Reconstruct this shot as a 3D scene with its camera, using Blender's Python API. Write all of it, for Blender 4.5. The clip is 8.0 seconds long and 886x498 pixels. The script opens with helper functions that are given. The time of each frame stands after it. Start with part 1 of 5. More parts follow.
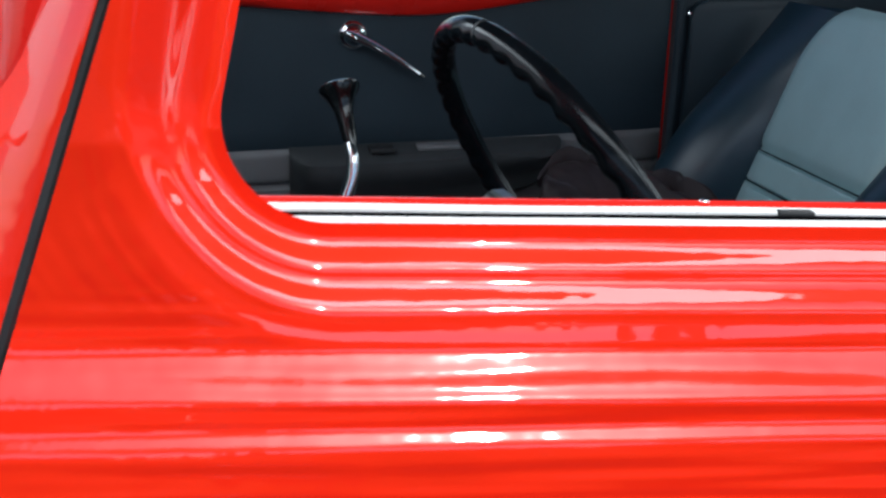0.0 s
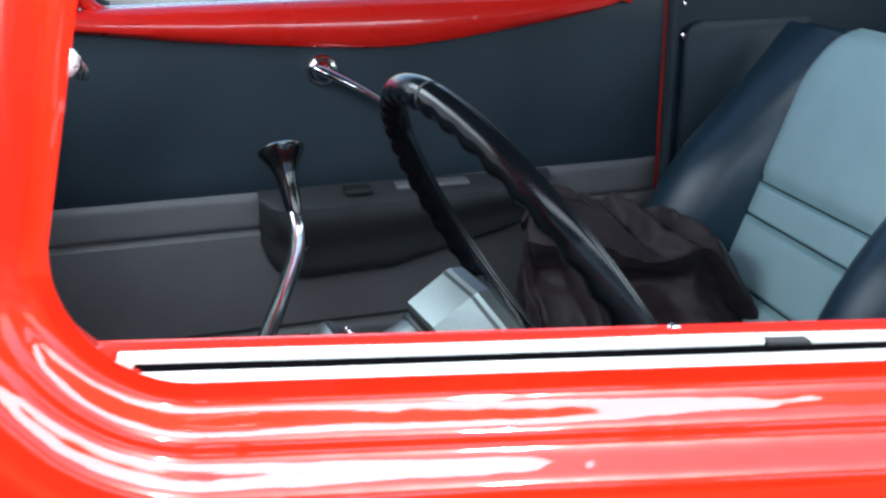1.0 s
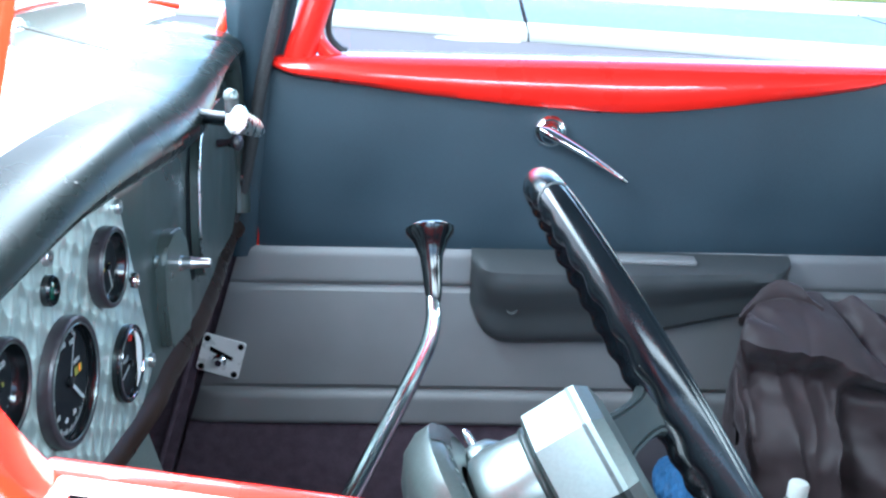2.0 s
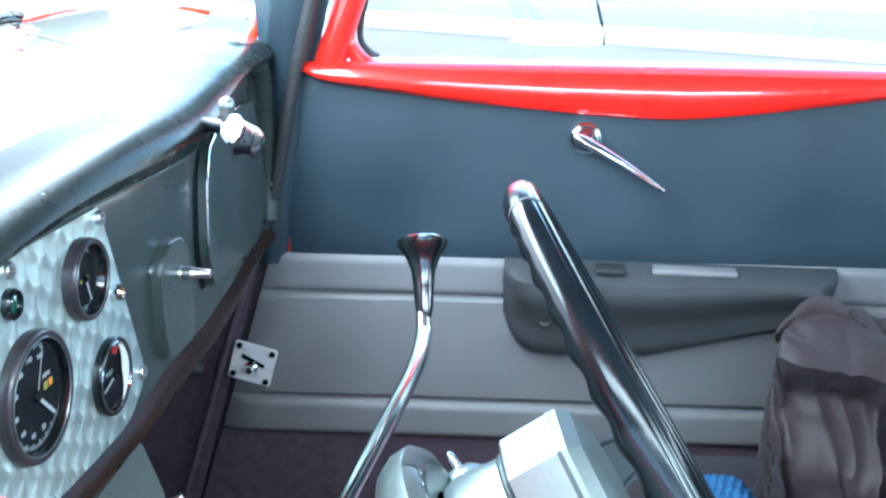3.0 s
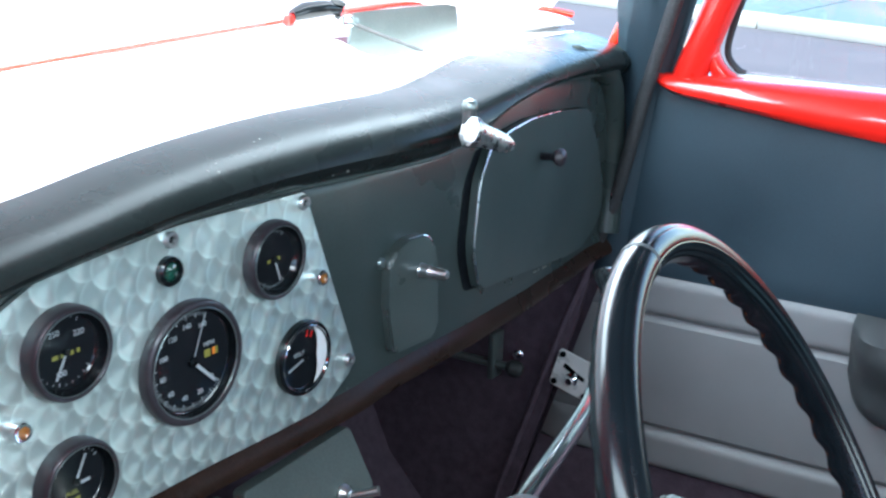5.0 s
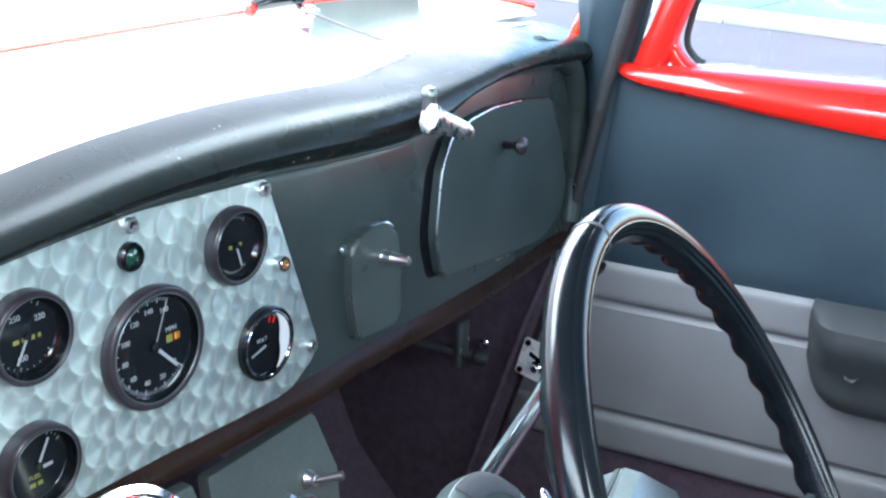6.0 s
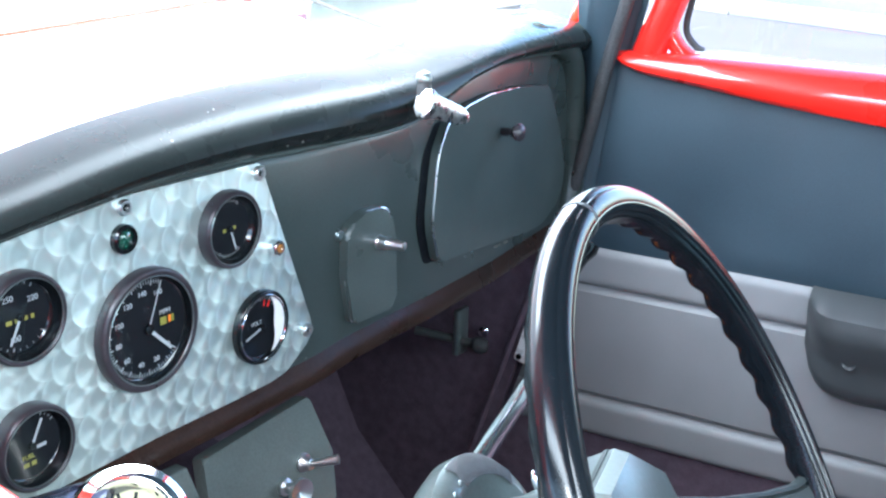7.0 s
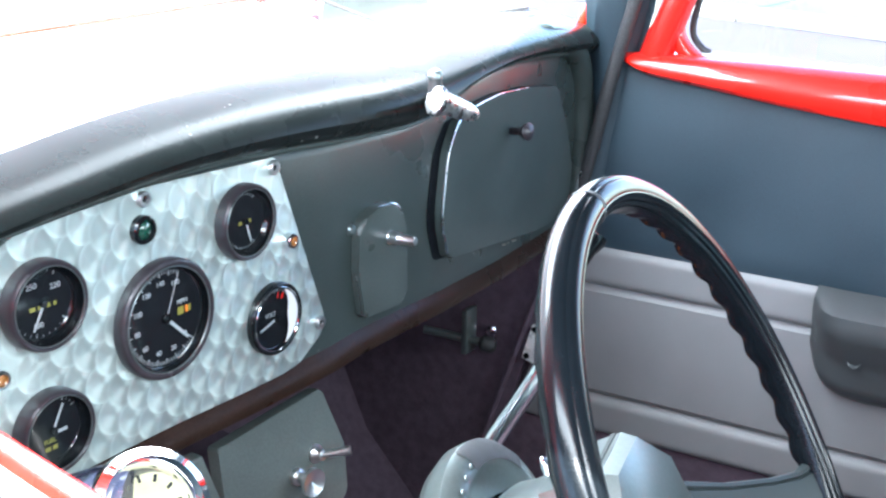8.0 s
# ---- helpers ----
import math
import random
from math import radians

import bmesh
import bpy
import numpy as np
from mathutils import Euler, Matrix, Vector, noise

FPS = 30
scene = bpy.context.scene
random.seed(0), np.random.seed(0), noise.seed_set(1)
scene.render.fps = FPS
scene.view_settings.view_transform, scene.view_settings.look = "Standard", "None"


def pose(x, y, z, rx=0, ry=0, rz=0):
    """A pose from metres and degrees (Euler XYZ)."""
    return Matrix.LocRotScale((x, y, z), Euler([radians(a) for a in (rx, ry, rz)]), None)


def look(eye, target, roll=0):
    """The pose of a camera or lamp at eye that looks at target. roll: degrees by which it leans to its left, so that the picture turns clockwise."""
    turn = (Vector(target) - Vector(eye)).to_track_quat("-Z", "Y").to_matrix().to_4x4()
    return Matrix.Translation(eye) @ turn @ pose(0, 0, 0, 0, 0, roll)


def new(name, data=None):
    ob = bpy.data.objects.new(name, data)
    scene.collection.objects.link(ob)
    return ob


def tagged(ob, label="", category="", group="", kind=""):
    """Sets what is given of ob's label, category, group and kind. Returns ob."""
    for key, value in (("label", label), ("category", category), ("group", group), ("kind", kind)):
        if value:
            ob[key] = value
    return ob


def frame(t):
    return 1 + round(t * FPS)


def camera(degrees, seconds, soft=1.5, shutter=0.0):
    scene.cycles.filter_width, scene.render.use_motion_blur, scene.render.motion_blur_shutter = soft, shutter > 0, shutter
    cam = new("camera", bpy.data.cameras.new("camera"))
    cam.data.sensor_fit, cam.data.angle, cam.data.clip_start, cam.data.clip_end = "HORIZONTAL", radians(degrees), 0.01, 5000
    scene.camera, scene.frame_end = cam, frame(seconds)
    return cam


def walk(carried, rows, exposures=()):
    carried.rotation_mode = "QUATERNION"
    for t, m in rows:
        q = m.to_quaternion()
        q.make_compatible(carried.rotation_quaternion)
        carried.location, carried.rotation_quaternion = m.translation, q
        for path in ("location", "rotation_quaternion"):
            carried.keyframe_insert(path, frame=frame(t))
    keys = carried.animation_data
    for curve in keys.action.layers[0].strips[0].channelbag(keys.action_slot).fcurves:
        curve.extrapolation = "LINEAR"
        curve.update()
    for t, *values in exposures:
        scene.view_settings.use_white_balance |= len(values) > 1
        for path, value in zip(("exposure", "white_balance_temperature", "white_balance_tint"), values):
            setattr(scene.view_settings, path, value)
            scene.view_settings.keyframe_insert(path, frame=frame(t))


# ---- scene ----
cam = camera(44.0, 8.0, soft=2.3, shutter=0.4)
PATH = [
    (0, (-0.109, -0.44, 1.373), (0.363, 1.387, 0.712), 1.2),
    (0.5, (-0.081, -0.38, 1.389), (0.422, 1.44, 0.728), -1.2),
    (1, (-0.035, -0.331, 1.395), (0.417, 1.504, 0.741), -0.4),
    (1.3, (0.021, -0.315, 1.405), (0.284, 1.558, 0.764), -0.8),
    (1.5, (0.048, -0.291, 1.407), (0.152, 1.599, 0.764), -0.0),
    (1.7, (0.065, -0.28, 1.419), (0.075, 1.622, 0.803), 0.9),
    (2.8, (0.146, -0.226, 1.413), (-0.042, 1.678, 0.83), 0.5),
    (3, (0.153, -0.228, 1.418), (-0.064, 1.67, 0.825), 0.6),
    (3.5, (0.185, -0.229, 1.42), (-0.17, 1.602, 0.7), -0.8),
    (4, (0.247, -0.199, 1.415), (-0.515, 1.549, 0.811), 0.1),
    (4.5, (0.306, -0.143, 1.42), (-0.721, 1.478, 0.858), 4.6),
    (5, (0.329, -0.104, 1.417), (-0.703, 1.5, 0.816), 1.8),
    (5.2, (0.333, -0.098, 1.416), (-0.682, 1.518, 0.816), 2.0),
    (6.3, (0.35, -0.115, 1.412), (-0.633, 1.517, 0.803), 1.7),
    (6.5, (0.355, -0.116, 1.412), (-0.63, 1.514, 0.801), 1.7),
    (7, (0.352, -0.109, 1.408), (-0.639, 1.513, 0.787), 1.8),
    (7.5, (0.353, -0.108, 1.407), (-0.63, 1.519, 0.784), 2.2),
    (8, (0.36, -0.127, 1.403), (-0.644, 1.492, 0.794), 1.8),
]
walk(cam, [(t, look(eye, target, roll)) for t, eye, target, roll in PATH],
     [(0, 0.2, 6050, 6), (0.5, 0.45, 6050, 5), (1.0, 1.15, 5850, 4), (1.5, 2.2, 5550, 1), (3.0, 3.3, 5350, -4), (3.6, 3.4, 5400, -2), (4.0, 3.46, 5400, -3), (4.5, 2.9, 5600, 0), (5.0, 2.6, 5700, 0), (6.5, 3.14, 5700, 3), (7.5, 3.3, 5850, 5), (8.0, 3.34, 6000, 6)])

# ---- world and sun ----
world = bpy.data.worlds.new("sky")
scene.world = world
world.use_nodes = True
wn = world.node_tree
SUN_EL, SUN_AZ = radians(60), radians(-73)
sky = wn.nodes.new("ShaderNodeTexSky")
sky.sky_type = "NISHITA"
sky.sun_disc = False
sky.sun_elevation = SUN_EL
sky.sun_rotation = math.pi / 2 - SUN_AZ
wn.links.new(sky.outputs[0], wn.nodes["Background"].inputs[0])
wn.nodes["Background"].inputs[1].default_value = 0.15
sun = new("sun", bpy.data.lights.new("sun", "SUN"))
sun.data.energy, sun.data.angle, sun.data.color = 5.0, radians(0.5), (1.0, 0.96, 0.9)
SUN_DIR = Vector((math.cos(SUN_EL) * math.cos(SUN_AZ), math.cos(SUN_EL) * math.sin(SUN_AZ), math.sin(SUN_EL)))
sun.matrix_world = look(SUN_DIR * 10, (0, 0, 0))


def window_light(name, at, to, w, h, power):
    lamp = new(name, bpy.data.lights.new(name, "AREA"))
    lamp.data.shape, lamp.data.size, lamp.data.size_y = "RECTANGLE", w, h
    lamp.data.energy, lamp.data.color = power, (0.90, 0.96, 1.0)
    lamp.matrix_world = look(at, to)
    return lamp


# area lamps added for sky light in the upper window openings; rear_wall has no window
window_light("driver_window_light", (0.33, 0.066, 1.475), (0.22, 0.9, 0.95), 0.80, 0.10, 1.02)
window_light("rear_window_light", (1.27, 0.66, 1.45), (-0.2, 0.66, 1.05), 0.75, 0.22, 1.7)
window_light("screen_light", (-0.22, 0.66, 1.51), (0.35, 0.66, 0.9), 0.85, 0.13, 1.6)

# ---- materials ----
def mat(name, color, rough=0.5, metal=0.0, var=0.12, scale=25.0, bump=0.0, bscale=400.0, coat=0.0, spec=0.5, rvar=0.1):
    m = bpy.data.materials.new(name)
    m.use_nodes = True
    n, l = m.node_tree.nodes, m.node_tree.links
    b = n["Principled BSDF"]
    b.inputs["Metallic"].default_value = metal
    b.inputs["Coat Weight"].default_value = coat
    b.inputs["Coat Roughness"].default_value = 0.03
    b.inputs["Specular IOR Level"].default_value = spec
    co = n.new("ShaderNodeTexCoord")
    big = n.new("ShaderNodeTexNoise")
    big.inputs["Scale"].default_value, big.inputs["Detail"].default_value = scale, 6
    fine = n.new("ShaderNodeTexNoise")
    fine.inputs["Scale"].default_value, fine.inputs["Detail"].default_value = bscale, 3
    for t in (big, fine):
        l.new(co.outputs["Object"], t.inputs["Vector"])
    mixf = n.new("ShaderNodeMath")
    mixf.operation = "ADD"
    l.new(big.outputs["Fac"], mixf.inputs[0])
    l.new(fine.outputs["Fac"], mixf.inputs[1])
    ramp = n.new("ShaderNodeMapRange")
    ramp.inputs["From Min"].default_value, ramp.inputs["From Max"].default_value = 0.6, 1.4
    ramp.inputs["To Min"].default_value, ramp.inputs["To Max"].default_value = 1 - var, 1 + var
    l.new(mixf.outputs[0], ramp.inputs["Value"])
    mul = n.new("ShaderNodeVectorMath")
    mul.operation = "SCALE"
    mul.inputs[0].default_value = color
    l.new(ramp.outputs[0], mul.inputs["Scale"])
    l.new(mul.outputs[0], b.inputs["Base Color"])
    rr = n.new("ShaderNodeMapRange")
    rr.inputs["From Min"].default_value, rr.inputs["From Max"].default_value = 0.3, 0.7
    rr.inputs["To Min"].default_value, rr.inputs["To Max"].default_value = max(rough - rvar, 0.02), min(rough + rvar, 1)
    l.new(big.outputs["Fac"], rr.inputs["Value"])
    l.new(rr.outputs[0], b.inputs["Roughness"])
    if bump:
        bp = n.new("ShaderNodeBump")
        bp.inputs["Strength"].default_value, bp.inputs["Distance"].default_value = bump, 0.001
        l.new(fine.outputs["Fac"], bp.inputs["Height"])
        l.new(bp.outputs[0], b.inputs["Normal"])
    return m


def turned_metal():
    """Engine-turned aluminium: overlapping brushed discs, laid like scales in slanting rows."""
    m = bpy.data.materials.new("engine_turned_aluminium")
    m.use_nodes = True
    n, l = m.node_tree.nodes, m.node_tree.links
    b = n["Principled BSDF"]

    def vec(op, a, c=None):
        v = n.new("ShaderNodeVectorMath")
        v.operation = op
        for k, x in enumerate((a, c)):
            if isinstance(x, (tuple, float)):
                v.inputs["Scale" if isinstance(x, float) else k].default_value = x
            elif x is not None:
                l.new(x, v.inputs[k])
        return v.outputs["Value" if op == "LENGTH" else "Vector"]

    def num(op, a, c=0.0):
        v = n.new("ShaderNodeMath")
        v.operation = op
        for k, x in enumerate((a, c)):
            if isinstance(x, float):
                v.inputs[k].default_value = x
            else:
                l.new(x, v.inputs[k])
        return v.outputs[0]

    def turned(x, angle):
        v = n.new("ShaderNodeVectorRotate")
        v.rotation_type = "Z_AXIS"
        v.inputs["Angle"].default_value = radians(angle)
        l.new(x, v.inputs["Vector"])
        return v.outputs[0]

    co = n.new("ShaderNodeTexCoord")
    sep = n.new("ShaderNodeSeparateXYZ")
    l.new(co.outputs["Object"], sep.inputs[0])
    yz = n.new("ShaderNodeCombineXYZ")
    l.new(sep.outputs["Y"], yz.inputs["X"])
    l.new(sep.outputs["Z"], yz.inputs["Y"])
    wob = n.new("ShaderNodeTexNoise")
    wob.inputs["Scale"].default_value = 30
    l.new(yz.outputs[0], wob.inputs["Vector"])
    grid = vec("ADD", vec("SCALE", turned(yz.outputs[0], 28), 1 / 0.0192), vec("SCALE", vec("MULTIPLY", wob.outputs["Color"], (1.0, 1.0, 0.0)), 0.08))
    cell = vec("FLOOR", grid)
    inner = vec("SUBTRACT", grid, cell)
    off, home = inner, cell
    for corner in ((1.0, 0.0, 0.0), (0.0, 1.0, 0.0), (1.0, 1.0, 0.0)):
        d = vec("SUBTRACT", inner, corner)
        hit = num("LESS_THAN", vec("LENGTH", d), 0.76)
        for which, then in (("off", d), ("home", vec("ADD", cell, corner))):
            mx = n.new("ShaderNodeMix")
            mx.data_type = "VECTOR"
            l.new(hit, mx.inputs["Factor"])
            l.new(off if which == "off" else home, mx.inputs[4])
            l.new(then, mx.inputs[5])
            out = mx.outputs[1]
            if which == "off":
                off = out
            else:
                home = out
    away = vec("LENGTH", off)
    sp = n.new("ShaderNodeSeparateXYZ")
    l.new(turned(off, -28), sp.inputs[0])
    tan = n.new("ShaderNodeCombineXYZ")
    l.new(num("MULTIPLY", sp.outputs["Y"], -1.0), tan.inputs["Y"])
    l.new(sp.outputs["X"], tan.inputs["Z"])
    l.new(vec("NORMALIZE", tan.outputs[0]), b.inputs["Tangent"])
    b.inputs["Metallic"].default_value = 0.75
    b.inputs["Anisotropic"].default_value = 0.68
    b.inputs["Roughness"].default_value = 0.41
    rnd = n.new("ShaderNodeTexWhiteNoise")
    rnd.noise_dimensions = "2D"
    l.new(home, rnd.inputs["Vector"])
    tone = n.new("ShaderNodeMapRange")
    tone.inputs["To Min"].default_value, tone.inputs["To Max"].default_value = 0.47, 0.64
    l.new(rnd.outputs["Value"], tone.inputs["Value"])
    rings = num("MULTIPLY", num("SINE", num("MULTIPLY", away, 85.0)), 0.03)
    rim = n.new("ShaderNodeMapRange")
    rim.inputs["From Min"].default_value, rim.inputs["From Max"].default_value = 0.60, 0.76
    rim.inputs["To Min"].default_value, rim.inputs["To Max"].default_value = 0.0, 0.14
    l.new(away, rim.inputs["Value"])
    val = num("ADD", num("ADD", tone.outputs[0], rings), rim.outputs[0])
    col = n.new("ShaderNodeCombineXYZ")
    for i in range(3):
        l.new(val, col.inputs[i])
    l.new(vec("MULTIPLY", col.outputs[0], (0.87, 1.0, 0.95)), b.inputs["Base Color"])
    bp = n.new("ShaderNodeBump")
    bp.inputs["Strength"].default_value, bp.inputs["Distance"].default_value = 0.06, 0.0004
    l.new(num("ADD", num("MULTIPLY", away, 3.0), num("SINE", num("MULTIPLY", away, 85.0))), bp.inputs["Height"])
    l.new(bp.outputs[0], b.inputs["Normal"])
    return m


def glass(name, haze=0.0, gloss=0.05):
    m = bpy.data.materials.new(name)
    m.use_nodes = True
    n, l = m.node_tree.nodes, m.node_tree.links
    n.remove(n["Principled BSDF"])
    tr = n.new("ShaderNodeBsdfTransparent")
    gl = n.new("ShaderNodeBsdfGlossy")
    gl.inputs["Roughness"].default_value = 0.02
    mx = n.new("ShaderNodeMixShader")
    mx.inputs[0].default_value = gloss
    l.new(tr.outputs[0], mx.inputs[1])
    l.new(gl.outputs[0], mx.inputs[2])
    last = mx
    if haze:
        tl = n.new("ShaderNodeBsdfTranslucent")
        tl.inputs["Color"].default_value = (0.9, 0.9, 0.9, 1)
        noi = n.new("ShaderNodeTexNoise")
        noi.inputs["Scale"].default_value = 9
        mr = n.new("ShaderNodeMapRange")
        mr.inputs["To Min"].default_value, mr.inputs["To Max"].default_value = haze * 0.75, haze * 1.25
        l.new(noi.outputs["Fac"], mr.inputs["Value"])
        mx2 = n.new("ShaderNodeMixShader")
        l.new(mr.outputs[0], mx2.inputs[0])
        l.new(mx.outputs[0], mx2.inputs[1])
        l.new(tl.outputs[0], mx2.inputs[2])
        last = mx2
    l.new(last.outputs[0], n["Material Output"].inputs["Surface"])
    return m


RED = mat("red_gloss_paint", (0.80, 0.018, 0.004), 0.35, 0, 0.04, 8, 0.6, 13, coat=1.0, spec=0.1, rvar=0.04)
RED.node_tree.nodes["Principled BSDF"].inputs["Coat Roughness"].default_value = 0.045
RED.node_tree.nodes["Principled BSDF"].inputs["Coat IOR"].default_value = 1.85
RED.node_tree.nodes["Bump"].inputs["Distance"].default_value = 0.003
# hand-finished panels: a slight waviness in the clear coat
RED.node_tree.links.new(RED.node_tree.nodes["Bump"].outputs[0], RED.node_tree.nodes["Principled BSDF"].inputs["Coat Normal"])
RED_IN = mat("red_gloss_trim", (0.64, 0.013, 0.008), 0.3, 0, 0.05, 14, 0.0, 700, coat=0.8, spec=0.2, rvar=0.05)
PAD = mat("dark_moulded_dash", (0.0085, 0.0110, 0.0108), 0.27, 0, 0.3, 18, 0.03, 500, spec=0.08, rvar=0.04)
LIP = mat("dark_brown_edge", (0.020, 0.0115, 0.0085), 0.30, 0, 0.5, 18, 0.03, 500, spec=0.07, rvar=0.08)
FACE = mat("dark_painted_metal", (0.029, 0.038, 0.036), 0.30, 0.0, 0.26, 14, 0.02, 500, spec=0.3, rvar=0.06)
FACE_LT = mat("grey_painted_metal", (0.040, 0.052, 0.049), 0.36, 0.0, 0.24, 9, 0.01, 500, spec=0.3, rvar=0.07)
FLAP = mat("worn_grey_flap", (0.050, 0.062, 0.058), 0.34, 0.0, 0.28, 22, 0.02, 500, spec=0.4, rvar=0.08)
# on the shelf this pale tone holds the sunlight falling on the dark dash
TOP = mat("sun_pale_shelf_and_crescent", (0.62, 0.61, 0.60), 0.45, 0, 0.06, 20, 0.1, 700)
VINYL = mat("dark_blue_grey_vinyl", (0.0200, 0.034, 0.0455), 0.50, 0, 0.30, 7, 0.15, 900, spec=0.4, rvar=0.10)
GREYV = mat("grey_vinyl", (0.168, 0.166, 0.170), 0.52, 0, 0.13, 12, 0.25, 1500, rvar=0.06)
ARM = mat("dark_grey_plastic", (0.040, 0.043, 0.045), 0.42, 0, 0.18, 20, 0.2, 1300)
SEATG = mat("grey_seat_leather", (0.37, 0.54, 0.55), 0.42, 0, 0.10, 14, 0.12, 700)
SEATD = mat("dark_seat_leather", (0.013, 0.036, 0.054), 0.34, 0, 0.10, 14, 0.1, 700, spec=0.5, rvar=0.04)
CARPET = mat("dark_carpet", (0.085, 0.062, 0.080), 0.95, 0, 0.35, 60, 0.9, 700, spec=0.1)
BLACK = mat("black_gloss_plastic", (0.004, 0.005, 0.006), 0.14, 0, 0.2, 30, 0.0, 800, spec=0.5, rvar=0.03)
RUBBER = mat("black_rubber", (0.018, 0.019, 0.02), 0.6, 0, 0.3, 60, 0.5, 900)
SEAL = mat("worn_black_seal", (0.018, 0.018, 0.020), 0.7, 0, 0.95, 230, 1.5, 420)
CHROME = mat("chrome", (0.86, 0.87, 0.88), 0.07, 1, 0.05, 30, 0.02, 600, rvar=0.04)
NICKEL = mat("dull_nickel", (0.66, 0.67, 0.67), 0.34, 1, 0.06, 60, 0.02, 700, rvar=0.05)
RIMBLK = mat("worn_black_rim", (0.004, 0.0055, 0.007), 0.19, 0, 0.3, 30, 0.02, 900, spec=0.22, rvar=0.05)
WING = mat("worn_chrome", (0.55, 0.56, 0.55), 0.30, 1, 0.35, 130, 0.3, 260, rvar=0.12)
ALU = mat("satin_aluminium", (0.78, 0.79, 0.80), 0.28, 1, 0.08, 40, 0.06, 900)
CAST = mat("grey_cast_aluminium", (0.165, 0.195, 0.190), 0.32, 0.75, 0.12, 20, 0.0, 400, rvar=0.03)
STRIP = mat("bright_sill_strip", (0.80, 0.80, 0.79), 0.32, 0.2, 0.08, 50, 0.1, 900)
BEZEL = mat("brown_black_bezel", (0.021, 0.017, 0.021), 0.36, 0, 0.2, 60, 0.06, 900)
FELT = mat("black_felt", (0.002, 0.002, 0.0025), 1.0, 0, 0.2, 60, 0.0, 900, spec=0.0)
DIAL = mat("black_dial", (0.004, 0.005, 0.007), 0.6, 0, 0.1, 50, spec=0.12)
WHITE = mat("white_print", (0.28, 0.30, 0.31), 0.5, 0, 0.04, 50)
YELLOW = mat("yellow_print", (0.19, 0.18, 0.03), 0.5, 0, 0.05, 50)
ORANGE = mat("orange_print", (0.8, 0.22, 0.02), 0.5, 0, 0.05, 50)
CREAM = mat("cream_dial", (0.075, 0.075, 0.048), 0.5, 0, 0.15, 80)
GREENL = mat("green_lens", (0.006, 0.045, 0.028), 0.1, 0, 0.2, 90, coat=1)
AMBER = mat("amber_lens", (0.30, 0.12, 0.03), 0.12, 0, 0.2, 90, coat=1)
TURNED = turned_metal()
CLOTH = mat("brown_jacket_cloth", (0.027, 0.0185, 0.0200), 0.50, 0, 0.3, 22, 0.3, 1400, spec=0.25)
CLOTH.node_tree.nodes["Principled BSDF"].inputs["Sheen Weight"].default_value = 0.06
BLUE = mat("blue_knit", (0.02, 0.085, 0.20), 0.8, 0, 0.3, 90, 0.6, 500)
ORG = mat("orange_cloth", (0.85, 0.22, 0.03), 0.8, 0, 0.15, 40, 0.4, 900)
PAPER = mat("pale_plastic", (0.6, 0.62, 0.58), 0.4, 0, 0.1, 40)
ASPHALT = mat("grey_asphalt", (0.048, 0.045, 0.052), 0.9, 0, 0.2, 0.8, 0.4, 60, spec=0.2)
KERB = mat("white_kerb", (0.20, 0.20, 0.19), 0.85, 0, 0.08, 2, 0.2, 60)
SLAB = mat("blue_green_concrete", (0.037, 0.061, 0.067), 0.85, 0, 0.12, 1.2, 0.2, 50)
GRASS = mat("sunlit_grass", (0.05, 0.07, 0.02), 0.9, 0, 0.4, 3, 0.5, 40)
PINK = mat("magenta_canvas", (0.62, 0.06, 0.22), 0.7, 0, 0.15, 1.5)
TEAL = mat("teal_canvas", (0.05, 0.22, 0.25), 0.7, 0, 0.15, 1.5)
PANE = glass("clear_pane", 0.0, 0.03)
PANE_BODY = glass("clear_plastic", 0.25, 0.12)
SCREEN = glass("hazed_windscreen", 0.85)


# ---- building helpers ----
def thing(name, base, label, category, group="", kind=""):
    e = new(name)
    e.empty_display_size = 0.02
    e.location = base
    return tagged(e, label, category, group, kind)


def finish(bm, name, material, angle=38):
    bmesh.ops.recalc_face_normals(bm, faces=bm.faces)
    me = bpy.data.meshes.new(name)
    for f in bm.faces:
        f.smooth = True
    bm.to_mesh(me)
    bm.free()
    me.set_sharp_from_angle(angle=radians(angle))
    me.materials.append(material)
    return me


def part(name, bm, material, parent, label="", angle=38):
    """One mesh under a thing or a part; the bmesh is in world coordinates."""
    ob = new(name, bm if isinstance(bm, bpy.types.Mesh) else finish(bm, name, material, angle))
    ob.parent = parent
    top = parent
    while top.parent:
        top = top.parent
    if parent is top:
        ob.matrix_parent_inverse = Matrix.Translation(-top.location)
    return tagged(ob, label)


def solid(name, bm, material, label="", category="", kind="", group="", angle=38):
    return tagged(new(name, finish(bm, name, material, angle)), label, category, group, kind)


def loft(sections, ring=False, caps=False):
    bm = bmesh.new()
    rows = [[bm.verts.new(p) for p in s] for s in sections]
    for a, b in zip(rows, rows[1:]):
        k = len(a)
        for i in range(k if ring else k - 1):
            q = [a[i], a[(i + 1) % k], b[(i + 1) % k], b[i]]
            try:
                bm.faces.new(q)
            except ValueError:
                pass
    if caps:
        for r in (rows[0], rows[-1]):
            bm.faces.new(r)
    return bm


def frame_of(d):
    d = Vector(d).normalized()
    a = d.cross(Vector((0, 0, 1)) if abs(d.z) < 0.95 else Vector((1, 0, 0))).normalized()
    return d, a, d.cross(a)


